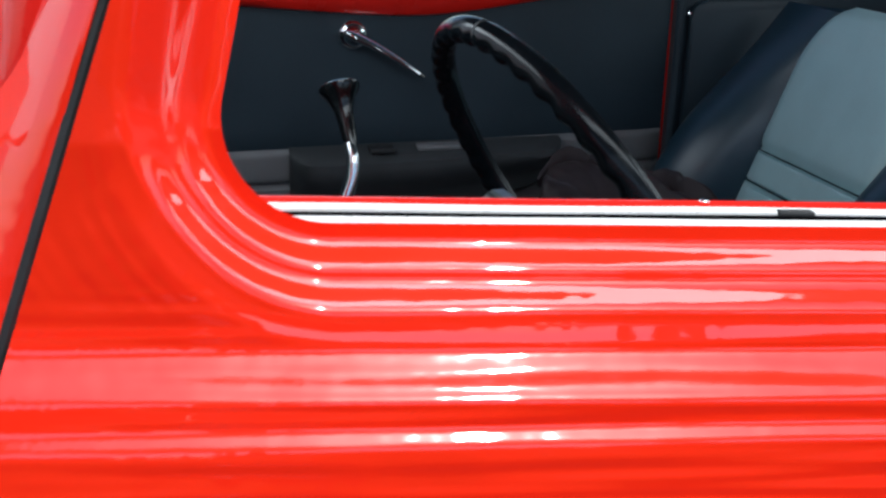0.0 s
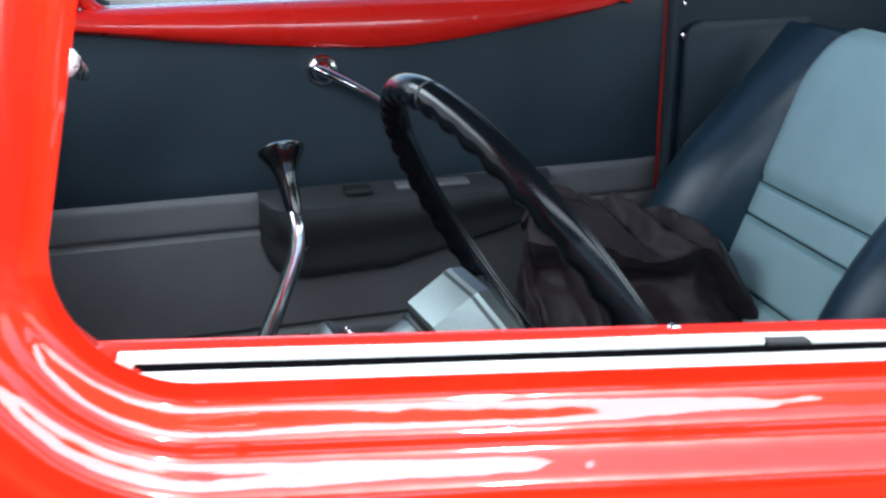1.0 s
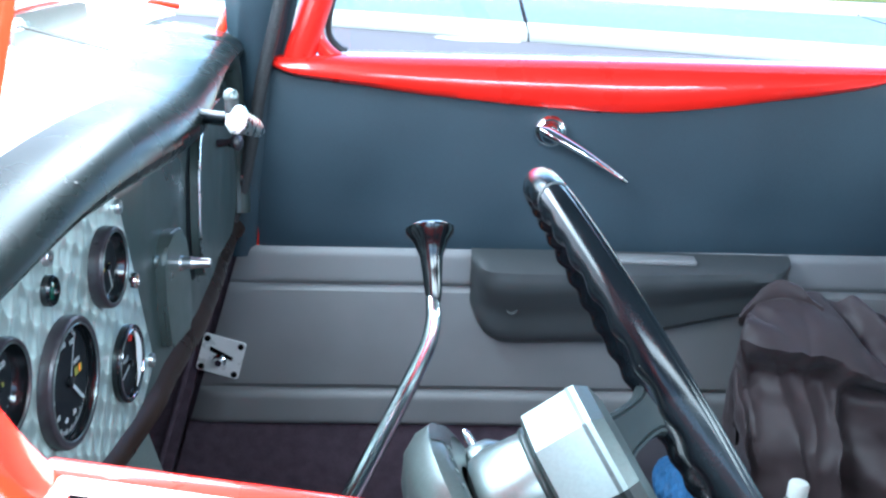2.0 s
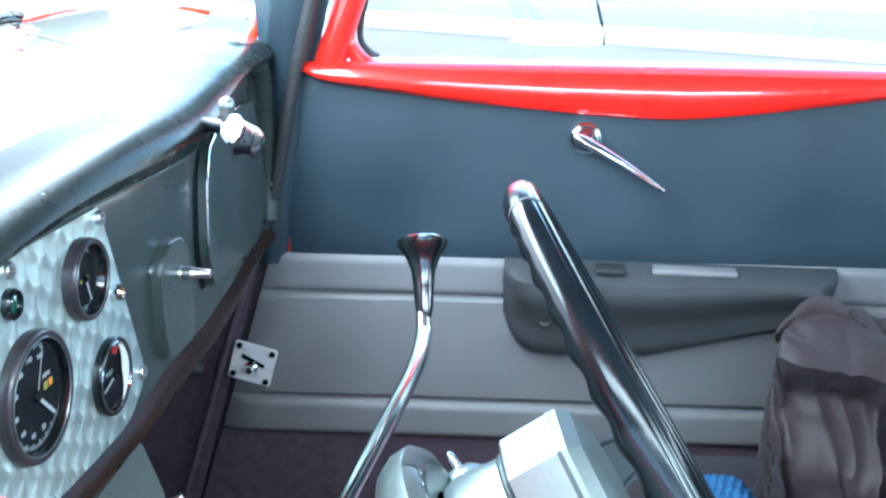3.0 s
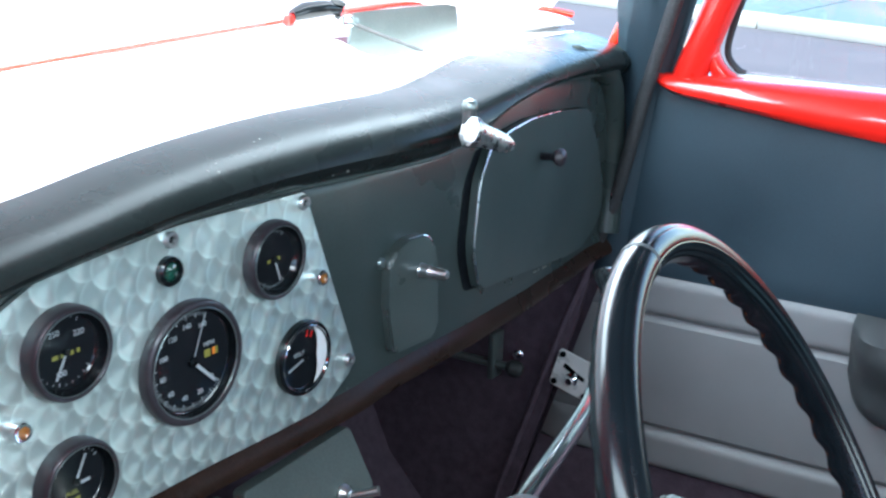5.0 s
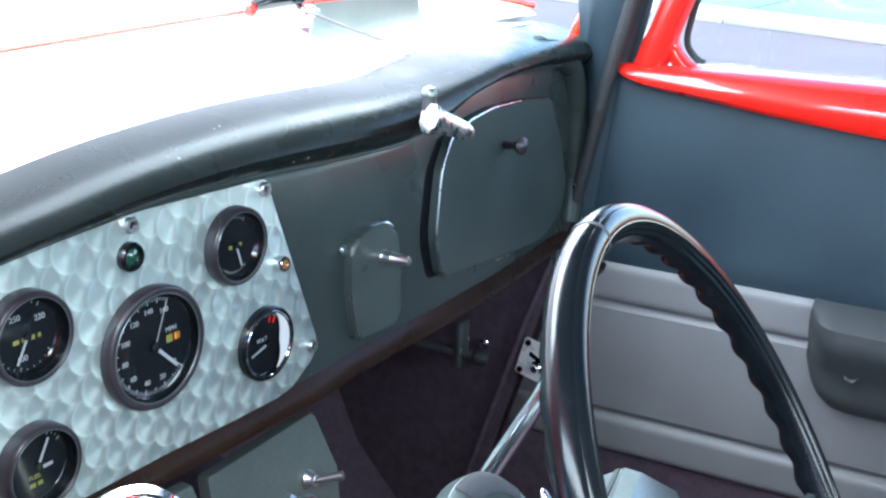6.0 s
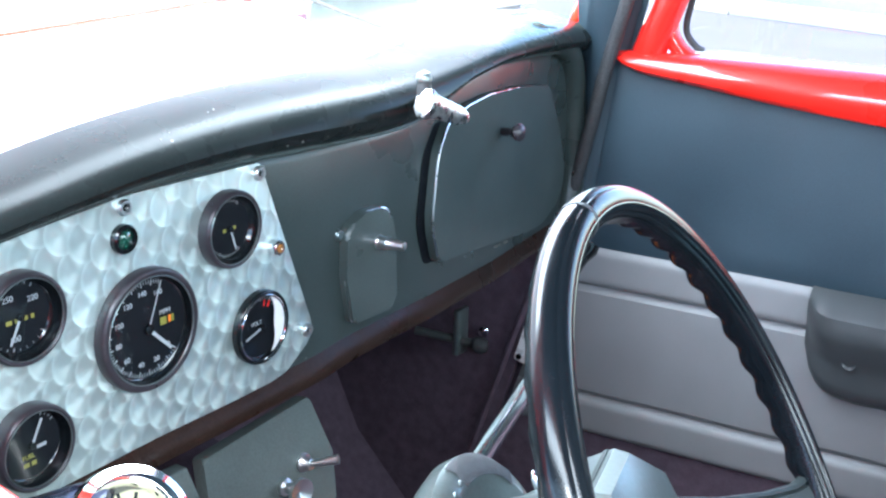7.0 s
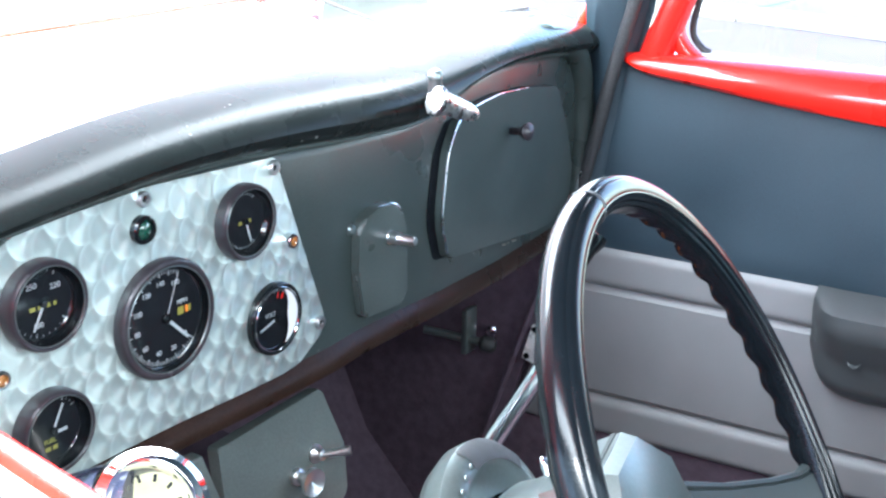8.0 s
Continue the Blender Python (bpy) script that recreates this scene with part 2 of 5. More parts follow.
def tube(path, radius, n=12, squash=1.0, caps=True):
    """A swept tube; radius is a number or one a point."""
    path = [Vector(p) for p in path]
    rs = radius if isinstance(radius, (list, tuple)) else [radius] * len(path)
    out, prev = [], None
    for i, p in enumerate(path):
        d = (path[min(i + 1, len(path) - 1)] - path[max(i - 1, 0)]).normalized()
        if prev is None:
            _, a, b = frame_of(d)
        else:
            a = (prev - d * prev.dot(d)).normalized()
            b = d.cross(a)
        prev = a
        out.append([p + rs[i] * (math.cos(t) * a + squash * math.sin(t) * b) for t in (j * math.tau / n for j in range(n))])
    return loft(out, True, caps)


def smooth_path(pts, n=8):
    pts = [Vector(p) for p in pts]
    out = []
    for i in range(len(pts) - 1):
        p0, p1, p2, p3 = pts[max(i - 1, 0)], pts[i], pts[i + 1], pts[min(i + 2, len(pts) - 1)]
        for k in range(n):
            t = k / n
            out.append(0.5 * (2 * p1 + (p2 - p0) * t + (2 * p0 - 5 * p1 + 4 * p2 - p3) * t * t + (3 * p1 - p0 - 3 * p2 + p3) * t ** 3))
    return out + [pts[-1]]


def lathe(profile, centre, axis, n=32, caps=False):
    """profile: (radius, height along the axis)."""
    d, a, b = frame_of(axis)
    c = Vector(centre)
    return loft([[c + d * h + r * (math.cos(t) * a + math.sin(t) * b) for t in (j * math.tau / n for j in range(n))] for r, h in profile], True, caps)


def prism(outline, thick, bevel=0.0, segs=2):
    """A plate from an outline of points, thickened by the vector thick, with bevelled edges."""
    bm = bmesh.new()
    t = Vector(thick)
    lo = [bm.verts.new(Vector(p)) for p in outline]
    hi = [bm.verts.new(Vector(p) + t) for p in outline]
    bm.faces.new(lo)
    bm.faces.new(hi)
    k = len(lo)
    for i in range(k):
        bm.faces.new((lo[i], lo[(i + 1) % k], hi[(i + 1) % k], hi[i]))
    if bevel:
        es = [e for e in bm.edges if all(v in hi for v in e.verts)]
        bmesh.ops.bevel(bm, geom=es, offset=bevel, segments=segs, profile=0.5, affect="EDGES")
    return bm


def rbox(centre, size, bevel=0.004, m=None, segs=2):
    bm = bmesh.new()
    bmesh.ops.create_cube(bm, size=1, matrix=Matrix.Diagonal((*size, 1)))
    if bevel:
        bmesh.ops.bevel(bm, geom=bm.edges[:], offset=bevel, segments=segs, profile=0.5, affect="EDGES")
    bmesh.ops.transform(bm, matrix=Matrix.Translation(centre) @ (m or Matrix()), verts=bm.verts)
    return bm


def join(*bms):
    out = bmesh.new()
    for b in bms:
        me = bpy.data.meshes.new("tmp")
        b.to_mesh(me)
        b.free()
        out.from_mesh(me)
        bpy.data.meshes.remove(me)
    return out


def rounded(corners, radii, n=8):
    """A closed outline (2D) with rounded corners."""
    out, k = [], len(corners)
    for i in range(k):
        p, a, b = Vector(corners[i]), Vector(corners[i - 1]), Vector(corners[(i + 1) % k])
        r = radii[i] if isinstance(radii, (list, tuple)) else radii
        u, v = (a - p).normalized(), (b - p).normalized()
        ang = math.acos(max(-1, min(1, u.dot(v))))
        t = min(r / math.tan(ang / 2), 0.48 * min((a - p).length, (b - p).length))
        rr = t * math.tan(ang / 2)
        c = p + (u + v).normalized() * rr / math.sin(ang / 2)
        s, e = p + u * t - c, p + v * t - c
        a0, a1 = math.atan2(s.y, s.x), math.atan2(e.y, e.x)
        da = (a1 - a0 + math.pi) % math.tau - math.pi
        out += [c + rr * Vector((math.cos(a0 + da * j / n), math.sin(a0 + da * j / n))) for j in range(n + 1)]
    return out


def words(text, size, m, material, parent, name="numeral"):
    cu = bpy.data.curves.new("text", "FONT")
    cu.body, cu.size, cu.align_x, cu.align_y, cu.extrude = text, size, "CENTER", "CENTER", 0.0002
    ob = bpy.data.objects.new("text", cu)
    scene.collection.objects.link(ob)
    me = bpy.data.meshes.new_from_object(ob.evaluated_get(bpy.context.evaluated_depsgraph_get()))
    bpy.data.objects.remove(ob)
    me.transform(m)
    me.materials.clear()
    me.materials.append(material)
    return part(name, me, material, parent)


# ---- the car's shell ----
def door_y(x):
    """The inner face of the passenger door, which tapers towards the nose."""
    return 1.24 + (x + 0.2) * 0.06


# outline of the driver's window opening, in x and z: the sill, the leaning front post, the header, the rear post
OPEN = rounded([(0.86, 1.204), (-0.0976, 1.204), (-0.0218, 1.54), (0.82, 1.54)], [0.07, 0.050, 0.07, 0.07], 84)
OPEN = [a.lerp(b, j / max(1, round((b - a).length / 0.02))) for a, b in zip(OPEN, OPEN[1:] + OPEN[:1]) for j in range(max(1, round((b - a).length / 0.02)))]


def offset_outline(pts, d):
    out, k = [], len(pts)
    for i in range(k):
        t = (pts[(i + 1) % k] - pts[i - 1]).normalized()
        out.append(pts[i] + d * Vector((t.y, -t.x)) * OUT)
    return out


OUT = 1.0
_c = sum(OPEN, Vector((0, 0))) / len(OPEN)
_t = (OPEN[1] - OPEN[-1]).normalized()
if Vector((_t.y, -_t.x)).dot(OPEN[0] - _c) < 0:
    OUT = -1.0


def bead(v, c, w, h):
    u = (v - c) / w
    return h * max(0.0, 1 - u * u) ** 2 if abs(u) < 1 else 0.0


def rise(v, c, w):
    u = min(1.0, max(0.0, (v - c + w) / (2 * w)))
    return u * u * (3 - 2 * u)


def skin_y(d, x, z):
    """How far the door's skin stands at a distance d from the opening's edge: rounded steps, then a full belly with beads."""
    soft = rise(z, 1.25, 0.05) * (1 - rise(x, 0.05, 0.05))          # the steps flatten out up the front pillar
    y = 0.0585 - 0.016 * rise(d, 0.014 + 0.004 * soft, 0.0062 + 0.009 * soft) - 0.016 * rise(d, 0.029 + 0.006 * soft, 0.0065 + 0.012 * soft) - 0.002 * rise(d, 0.045, 0.006 + 0.010 * soft)
    low = max(0.0, 1.17 - z)
    y -= 0.10 * low - 0.06 * low * low
    y -= 0.016 * min(1.0, max(0.0, (1.151 - z) / 0.0185)) + 0.006 * (1 - rise(z, 1.116, 0.0045)) + 0.006 * (1 - rise(z, 1.071, 0.0035))
    y += 0.10 * max(0.0, z - 1.25)
    if d > 0.012:
        belt = rise(d, 0.050, 0.008) * (1 - rise(z, 1.175, 0.012))
        y += 0.0004 * noise.noise(Vector((x * 9, z * 9, 2.2))) + 0.0005 * noise.noise(Vector((x * 7 + z * 5, d * 160, 3.3))) * (1 - belt)
        y += 0.0012 * belt * noise.noise(Vector((x * 6, z * 150, 5.1)))
    return y


def lean_out(root):
    """The driver's side runs outwards towards the rear in plan."""
    for ob in root.children:
        for v in ob.data.vertices:
            v.co.z += 0.002 - 0.03 * v.co.x
            v.co.y += 0.004 - 0.12 * v.co.x * (1.0 if v.co.x > 0 else 1.0 - rise(v.co.z, 1.32, 0.10))
        ob.data.update()


def shut_x(z):
    """The shut line between the driver's door and the cowl side."""
    return -0.131 - 0.36 * (1.313 - z)


def skin_mesh(front):
    ds = [0.0015 * i for i in range(113)] + [0.1725, 0.176, 0.2, 0.24, 0.3, 0.4, 0.55, 0.8]
    bm = bmesh.new()
    rows = []
    for d in ds:
        row = []
        for p in offset_outline(OPEN, d):
            x, z = min(p.x, 0.93), max(0.42, p.y)
            row.append(bm.verts.new((x, skin_y(d, x, z), min(z, 1.76))))
        rows.append(row)
    k = len(rows[0])
    for a, b in zip(rows, rows[1:]):
        for i in range(k):
            q = (a[i], a[(i + 1) % k], b[(i + 1) % k], b[i])
            if (q[0].co - q[2].co).length > 1e-5 and (q[1].co - q[3].co).length > 1e-5:
                bm.faces.new(q)
    bmesh.ops.remove_doubles(bm, verts=bm.verts, dist=1e-5)
    bmesh.ops.bisect_plane(bm, geom=bm.verts[:] + bm.edges[:] + bm.faces[:], plane_co=(-0.1285, 0, 1.313), plane_no=(-1, 0, 0.36), clear_outer=True)
    return bm


# ---- driver's door ----
door = thing("driver_door", (0.35, 0.05, 0.42), "glossy red driver's door with an open window", "car door")
part("outer_skin", skin_mesh(True), RED, door, "glossy red pressed steel skin with raised beads", 60)
# reveal: the return from the skin to the inner frame
bm = bmesh.new()
ra = [bm.verts.new((p.x, 0.0585 + 0.10 * max(0.0, p.y - 1.25), p.y)) for p in OPEN]
rb = [bm.verts.new((p.x, 0.062 + 0.10 * max(0.0, p.y - 1.25), p.y)) for p in offset_outline(OPEN, 0.003)]
rc = [bm.verts.new((p.x, 0.110 - 0.018 * (1 - rise(p.x, -0.03, 0.04)) - (0.0 if p.x > 0.0 else 0.030 * rise(p.y, 1.27, 0.06)) + 0.10 * max(0.0, p.y - 1.25), p.y)) for p in offset_outline(OPEN, 0.010)]
rd = [bm.verts.new((p.x, 0.112 - 0.018 * (1 - rise(p.x, -0.03, 0.04)) - (0.0 if p.x > 0.0 else 0.030 * rise(p.y, 1.27, 0.06)) + 0.10 * max(0.0, p.y - 1.25), p.y)) for p in offset_outline(OPEN, 0.05)]
k = len(ra)
for a, b in ((ra, rb), (rb, rc), (rc, rd)):
    for i in range(k):
        bm.faces.new((a[i], a[(i + 1) % k], b[(i + 1) % k], b[i]))
part("window_reveal", bm, RED, door)


def sill_run(name, ya, yb, za, zb, material, label, x0=-0.062, x1=0.83, n=40, crown=0.0015):
    secs = []
    for i in range(n + 1):
        x = x0 + (x1 - x0) * i / n
        wob = 0.0006 * noise.noise(Vector((x * 9, ya * 50, 1.3)))
        prof = [(ya, za - 0.012), (ya, za), ((ya + yb) / 2, (za + zb) / 2 + crown), (yb, zb), (yb, zb - 0.012)]
        secs.append([Vector((x, y, z + wob)) for y, z in prof])
    return part(name, loft(secs), material, door, label)


sill_run("outer_strip", 0.0595, 0.0690, 1.2040, 1.2044, STRIP, "bright outer window strip", x0=-0.058)
sill_run("glass_slot", 0.0690, 0.0785, 1.2030, 1.2036, FELT, "black felt slot for the lowered glass", x0=-0.060, crown=-0.0006)
sill_run("inner_strip", 0.0785, 0.0875, 1.2050, 1.2052, STRIP, "bright inner window strip", x0=-0.066)
# inner garnish lip
secs = []
for i in range(41):
    x = -0.075 + 0.905 * i / 40
    secs.append([Vector((x, y, z)) for y, z in ((0.0875, 1.2), (0.0878, 1.2052), (0.0915, 1.2068), (0.0970, 1.2064), (0.1015, 1.2045), (0.1035, 1.2), (0.104, 1.17), (0.108, 1.12))])
part("garnish_lip", loft(secs), RED_IN, door, "red inner garnish lip")
part("screw", lathe([(0.0, 0.0018), (0.002, 0.0015), (0.003, 0.0005), (0.0032, -0.001)], (0.171, 0.0950, 1.2060), (0, 0, 1), 14), CHROME, door, "small chrome screw")
part("clip", rbox((0.214, 0.0790, 1.2050), (0.020, 0.006, 0.003), 0.001), RUBBER, door, "black rubber clip")
part("inner_panel", rbox((0.36, 0.118, 0.80), (0.95, 0.012, 0.66), 0.004), VINYL, door, "dark vinyl inner panel")

# cowl side ahead of the shut line, with the windscreen post
secs = []
for z in [0.42 + 0.06 * i for i in range(10)] + [1.02 + 0.0025 * i for i in range(72)] + [1.2 + 0.02 * i for i in range(29)]:
    row = []
    for j in range(30):
        x = shut_x(z) - 0.0025 - 0.55 * (j / 29) ** 1.6
        d = 0.15
        y = skin_y(d, x, z) - bead(x - shut_x(z), -0.06, 0.05, 0.006) + 0.25 * max(0, -0.45 - x)
        side = rise(shut_x(z) - x, 0.034, 0.034)
        y += (0.42 * max(0.0, z - 1.06) + 0.0016 * noise.noise(Vector((x * 55 + z * 22, z * 3, 1.4)))) * side
        y += 1.6 * max(-0.09, x - shut_x(z) + 0.045) ** 2 * (1 if x > shut_x(z) - 0.045 else 0.45) + 0.0012 * noise.noise(Vector((x * 30 + z * 9, z * 7, 6.4)))
        row.append(Vector((x, y, z)))
    if z > 1.28:
        row = [Vector((max(v.x, shut_x(z) - 0.13), v.y + 0.0, v.z)) for v in row]
    secs.append(row)
post = thing("cowl_side", (-0.4, 0.03, 0.42), "glossy red cowl side and windscreen post", "car body", kind="structure")
bm = loft(secs)
bmesh.ops.remove_doubles(bm, verts=bm.verts, dist=1e-5)
part("side_skin", bm, RED, post, "", 60)
part("shut_gap", tube([(shut_x(z), 0.030 - 0.055 * max(0, 1.2 - z) + 0.1 * max(0, z - 1.25), z) for z in (0.45, 0.7, 0.9, 1.1, 1.25, 1.4, 1.7)], 0.0035, 6), RUBBER, post, "dark rubber in the shut line")
part("post_inner", tube([(-0.178, 0.085, 1.19), (-0.140, 0.092, 1.36), (-0.08, 0.110, 1.6)], 0.028, 14), RED_IN, post)
part("post_seal", tube([(-0.160, 0.100, 1.19), (-0.122, 0.106, 1.36), (-0.05, 0.12, 1.6)], 0.007, 8), SEAL, post, "speckled black post seal")
lean_out(door)
lean_out(post)

# roof, floor, firewall, rear wall, far side
roof_secs = []
for i in range(13):
    x = -0.185 + 1.535 * i / 12
    row = []
    for j in range(17):
        u = j / 16
        y = (0.10 - 0.155 * x) * (1 - u) + 1.22 * u
        row.append(Vector((x, y, 1.60 + 0.13 * math.sin(math.pi * u) ** 0.7 - 0.05 * abs(2 * i / 12 - 0.9) ** 2)))
    roof_secs.append(row)
roof = solid("car_roof", loft(roof_secs), RED, "red steel roof over the cabin", "car roof", "structure")
mod = roof.modifiers.new("thick", "SOLIDIFY")
mod.thickness = 0.02
solid("headliner", loft([[v - Vector((0, 0, 0.03)) for v in r] for r in roof_secs]), VINYL, "dark vinyl headliner", "headliner", "structure")
solid("floor", rbox((0.45, 0.66, 0.40), (2.3, 1.16, 0.05), 0.004), CARPET, "dark carpeted cabin floor", "floor", "structure")
fw = []
for i in range(9):
    y = 0.09 + 1.16 * i / 8
    fw.append([Vector((x, y, z)) for x, z in ((-0.42, 1.22), (-0.62, 1.12), (-0.70, 0.95), (-0.70, 0.72), (-0.62, 0.55), (-0.50, 0.43), (-0.3, 0.425))])
solid("firewall", loft(fw), CARPET, "dark carpeted firewall and toe board", "firewall", "structure")
solid("rear_wall", rbox((1.32, 0.66, 1.0), (0.03, 1.16, 1.24), 0.004), VINYL, "dark vinyl rear cabin wall", "wall", "structure")

solid("outer_quarter", prism([(0.936, -0.075, 0.42), (1.35, -0.10, 0.42), (1.35, -0.06, 1.62), (0.936, -0.045, 1.62)], (0, 0.03, 0), 0.006), RED, "red rear quarter behind the driver's door", "car body", "structure")

# ---- passenger door ----
pdoor = thing("passenger_door", (0.25, 1.27, 0.45), "passenger door trimmed in dark and grey vinyl with a red garnish", "car door")


def on_door(x, z, off=0.0):
    return Vector((x, door_y(x) - off, z))


def door_panel(name, x0, x1, z0, z1, material, label, puff=0.012, nx=40, nz=14, edge=0.0):
    """A padded panel on the passenger door; x0 and x1 may slant with height."""
    secs = []
    for j in range(nz + 1):
        v = j / nz
        z = z0 + (z1 - z0) * v
        a = x0(z) if callable(x0) else x0
        b = x1(z) if callable(x1) else x1
        row = []
        for i in range(nx + 1):
            u = i / nx
            x = a + (b - a) * u
            e = min(1, min(v, 1 - v) * (z1 - z0) / 0.012, min(u, 1 - u) * (b - a) / 0.012)
            h = puff * math.sqrt(max(0, 1 - (1 - e) ** 2)) + 0.002 * noise.noise(Vector((x * 6, z * 8, 3.1)))
            row.append(on_door(x, z, edge + h))
        secs.append(row)
    return part(name, loft(secs), material, pdoor, label)


def curve(table, x):
    return float(np.interp(x, [a for a, _ in table], [b for _, b in table]))


def kick_x(z):
    return -0.262 - 0.30 * (0.945 - z)


part("door_shell", prism([(-0.24, door_y(-0.24) + 0.004, 0.45), (0.735, door_y(0.735) + 0.004, 0.45), (0.735, door_y(0.735) + 0.004, 1.2), (-0.205, door_y(-0.2) + 0.004, 1.2), (-0.24, door_y(-0.24) + 0.004, 0.95)], (0.003, 0.05, 0), 0.004), RED, pdoor, "red steel door shell")
door_panel("upper_panel", -0.235, 0.7295, 0.940, 1.205, VINYL, "smooth dark blue-grey vinyl upper panel", 0.004)
door_panel("upper_roll", kick_x, 0.7285, 0.888, 0.945, GREYV, "grey vinyl padded strip", 0.010)
door_panel("middle_panel", kick_x, 0.7285, 0.722, 0.889, GREYV, "grey vinyl padded panel", 0.009, nz=18)
door_panel("lower_roll", kick_x, 0.7285, 0.664, 0.723, GREYV, "grey vinyl padded roll", 0.016)
door_panel("bottom_panel", kick_x, 0.7285, 0.46, 0.666, CARPET, "dark carpet door bottom", 0.004)
part("door_edge", rbox((0.731, door_y(0.73) + 0.012, 1.07), (0.004, 0.022, 0.29), 0.001), RED_IN, pdoor, "red painted rear door edge")


LOW = [(-0.215, 1.213), (-0.203, 1.200), (-0.185, 1.192), (-0.138, 1.186), (0.0, 1.168), (0.15, 1.154), (0.25, 1.1475), (0.31, 1.1475), (0.38, 1.154), (0.44, 1.162), (0.558, 1.179), (0.62, 1.190), (0.65, 1.20), (0.665, 1.212)]
secs = []
for i in range(71):
    x = -0.215 + 0.88 * i / 70
    lo = sum(curve(LOW, x + o) for o in (-0.02, -0.01, 0, 0.01, 0.02)) / 5
    hi = 1.2185
    h = hi - lo
    bulge = 0.020 * min(1, (x + 0.216) / 0.02, (0.667 - x) / 0.02) ** 0.5
    prof = [(0.0, lo), (-bulge * 0.62, lo + h * 0.06), (-bulge * 0.95, lo + h * 0.22), (-bulge, lo + h * 0.45), (-bulge * 0.8, lo + h * 0.72), (-bulge * 0.35, lo + h * 0.93), (0.006, hi), (0.020, hi + 0.001), (0.030, hi - 0.001)]
    secs.append([Vector((x, door_y(x) + y - 0.004, z)) for y, z in prof])
part("garnish_rail", loft(secs), RED_IN, pdoor, "glossy red garnish rail under the window")


def strip_on_door(name, dy0, dy1, z, material, x0, x1, label):
    secs = []
    for i in range(31):
        x = x0 + (x1 - x0) * i / 30
        y = door_y(x)
        secs.append([Vector((x, y + dy0, z - 0.01)), Vector((x, y + dy0, z)), Vector((x, y + (dy0 + dy1) / 2, z + 0.0015)), Vector((x, y + dy1, z)), Vector((x, y + dy1, z - 0.01))])
    return part(name, loft(secs), material, pdoor, label)


strip_on_door("sill_strip", 0.022, 0.040, 1.2195, STRIP, -0.165, 0.66, "bright sill strip")
strip_on_door("outer_sill", 0.0465, 0.075, 1.2135, RED, -0.20, 0.72, "red outer sill")
# window frame: front post, header, rear post
for nm, pts, w in (("front_frame", [(-0.178, 1.205), (-0.150, 1.29), (-0.118, 1.38), (-0.06, 1.54)], 0.022), ("rear_frame", [(0.655, 1.20), (0.668, 1.26), (0.672, 1.40), (0.64, 1.55)], 0.018), ("header_frame", [(-0.06, 1.54), (0.0, 1.575), (0.3, 1.585), (0.58, 1.575), (0.64, 1.55)], 0.018)):
    path = smooth_path([(x, door_y(x) + 0.008, z) for x, z in pts], 8)
    part(nm, tube(path, w, 12), RED_IN, pdoor, "red window frame")
part("corner_fillet", tube(smooth_path([(-0.152, door_y(-.15) + 0.012, 1.285), (-0.150, door_y(-.15) + 0.012, 1.245), (-0.136, door_y(-.13) + 0.014, 1.222), (-0.122, door_y(-.12) + 0.016, 1.212)], 6), 0.011, 10), RED_IN, pdoor)
part("glass_channel", tube(smooth_path([(-0.112, door_y(-.1) + 0.032, 1.36), (-0.133, door_y(-.13) + 0.032, 1.28), (-0.136, door_y(-.13) + 0.032, 1.245), (-0.122, door_y(-.12) + 0.034, 1.226), (-0.112, door_y(-.1) + 0.035, 1.2215)], 6), 0.0045, 8), RUBBER, pdoor, "black rubber glass channel")
gp = part("glass_pane", prism([(-0.15, door_y(-.15) + 0.042, 1.19), (0.67, door_y(.67) + 0.042, 1.19), (0.66, door_y(.66) + 0.042, 1.56), (-0.05, door_y(-.05) + 0.042, 1.56)], (0, 0.003, 0)), PANE, pdoor, "clear raised window glass")
gp.visible_shadow = False
# armrest
secs = []
for i in range(45):
    u = i / 44
    x = 0.072 + 0.46 * u
    zt = 0.9485 - 0.004 * u * u
    drop = float(np.interp(u, [0, 0.02, 0.05, 0.10, 0.16, 0.45, 0.65, 0.88, 0.96, 1.0], [0.085, 0.112, 0.132, 0.144, 0.147, 0.143, 0.118, 0.090, 0.070, 0.040]))
    out = 0.058 * min(1, (u + 0.01) / 0.07) ** 0.5 * min(1, (1.01 - u) / 0.06) ** 0.5
    row = []
    for j in range(15):
        v = j / 14
        z = zt - drop * v
        shape = float(np.interp(v, [0, 0.04, 0.14, 0.3, 0.42, 0.6, 0.9, 1.0], [0.10, 0.62, 0.96, 1.0, 0.86, 0.62, 0.55, 0.05]))
        row.append(on_door(x, z, 0.004 + out * shape))
    secs.append(row)
arm = part("armrest", loft(secs), ARM, pdoor, "dark grey moulded plastic armrest")
for x, z in ((0.133, 0.868), (0.322, 0.888)):
    part("armrest_plug", lathe([(0.0, 0.001), (0.005, 0.0015), (0.008, 0.0045), (0.0095, 0.003), (0.010, -0.006)], on_door(x, z, 0.040), (0, -1, 0.1), 16), ARM, arm, "recessed screw plug")
part("pull_slot", rbox(on_door(0.335, 0.9425, 0.030), (0.115, 0.030, 0.008), 0.003), GREYV, arm, "pale grey pull pocket")
part("switch_cover", rbox(on_door(0.218, 0.944, 0.034), (0.040, 0.034, 0.008), 0.002), RUBBER, arm, "black switch cover")

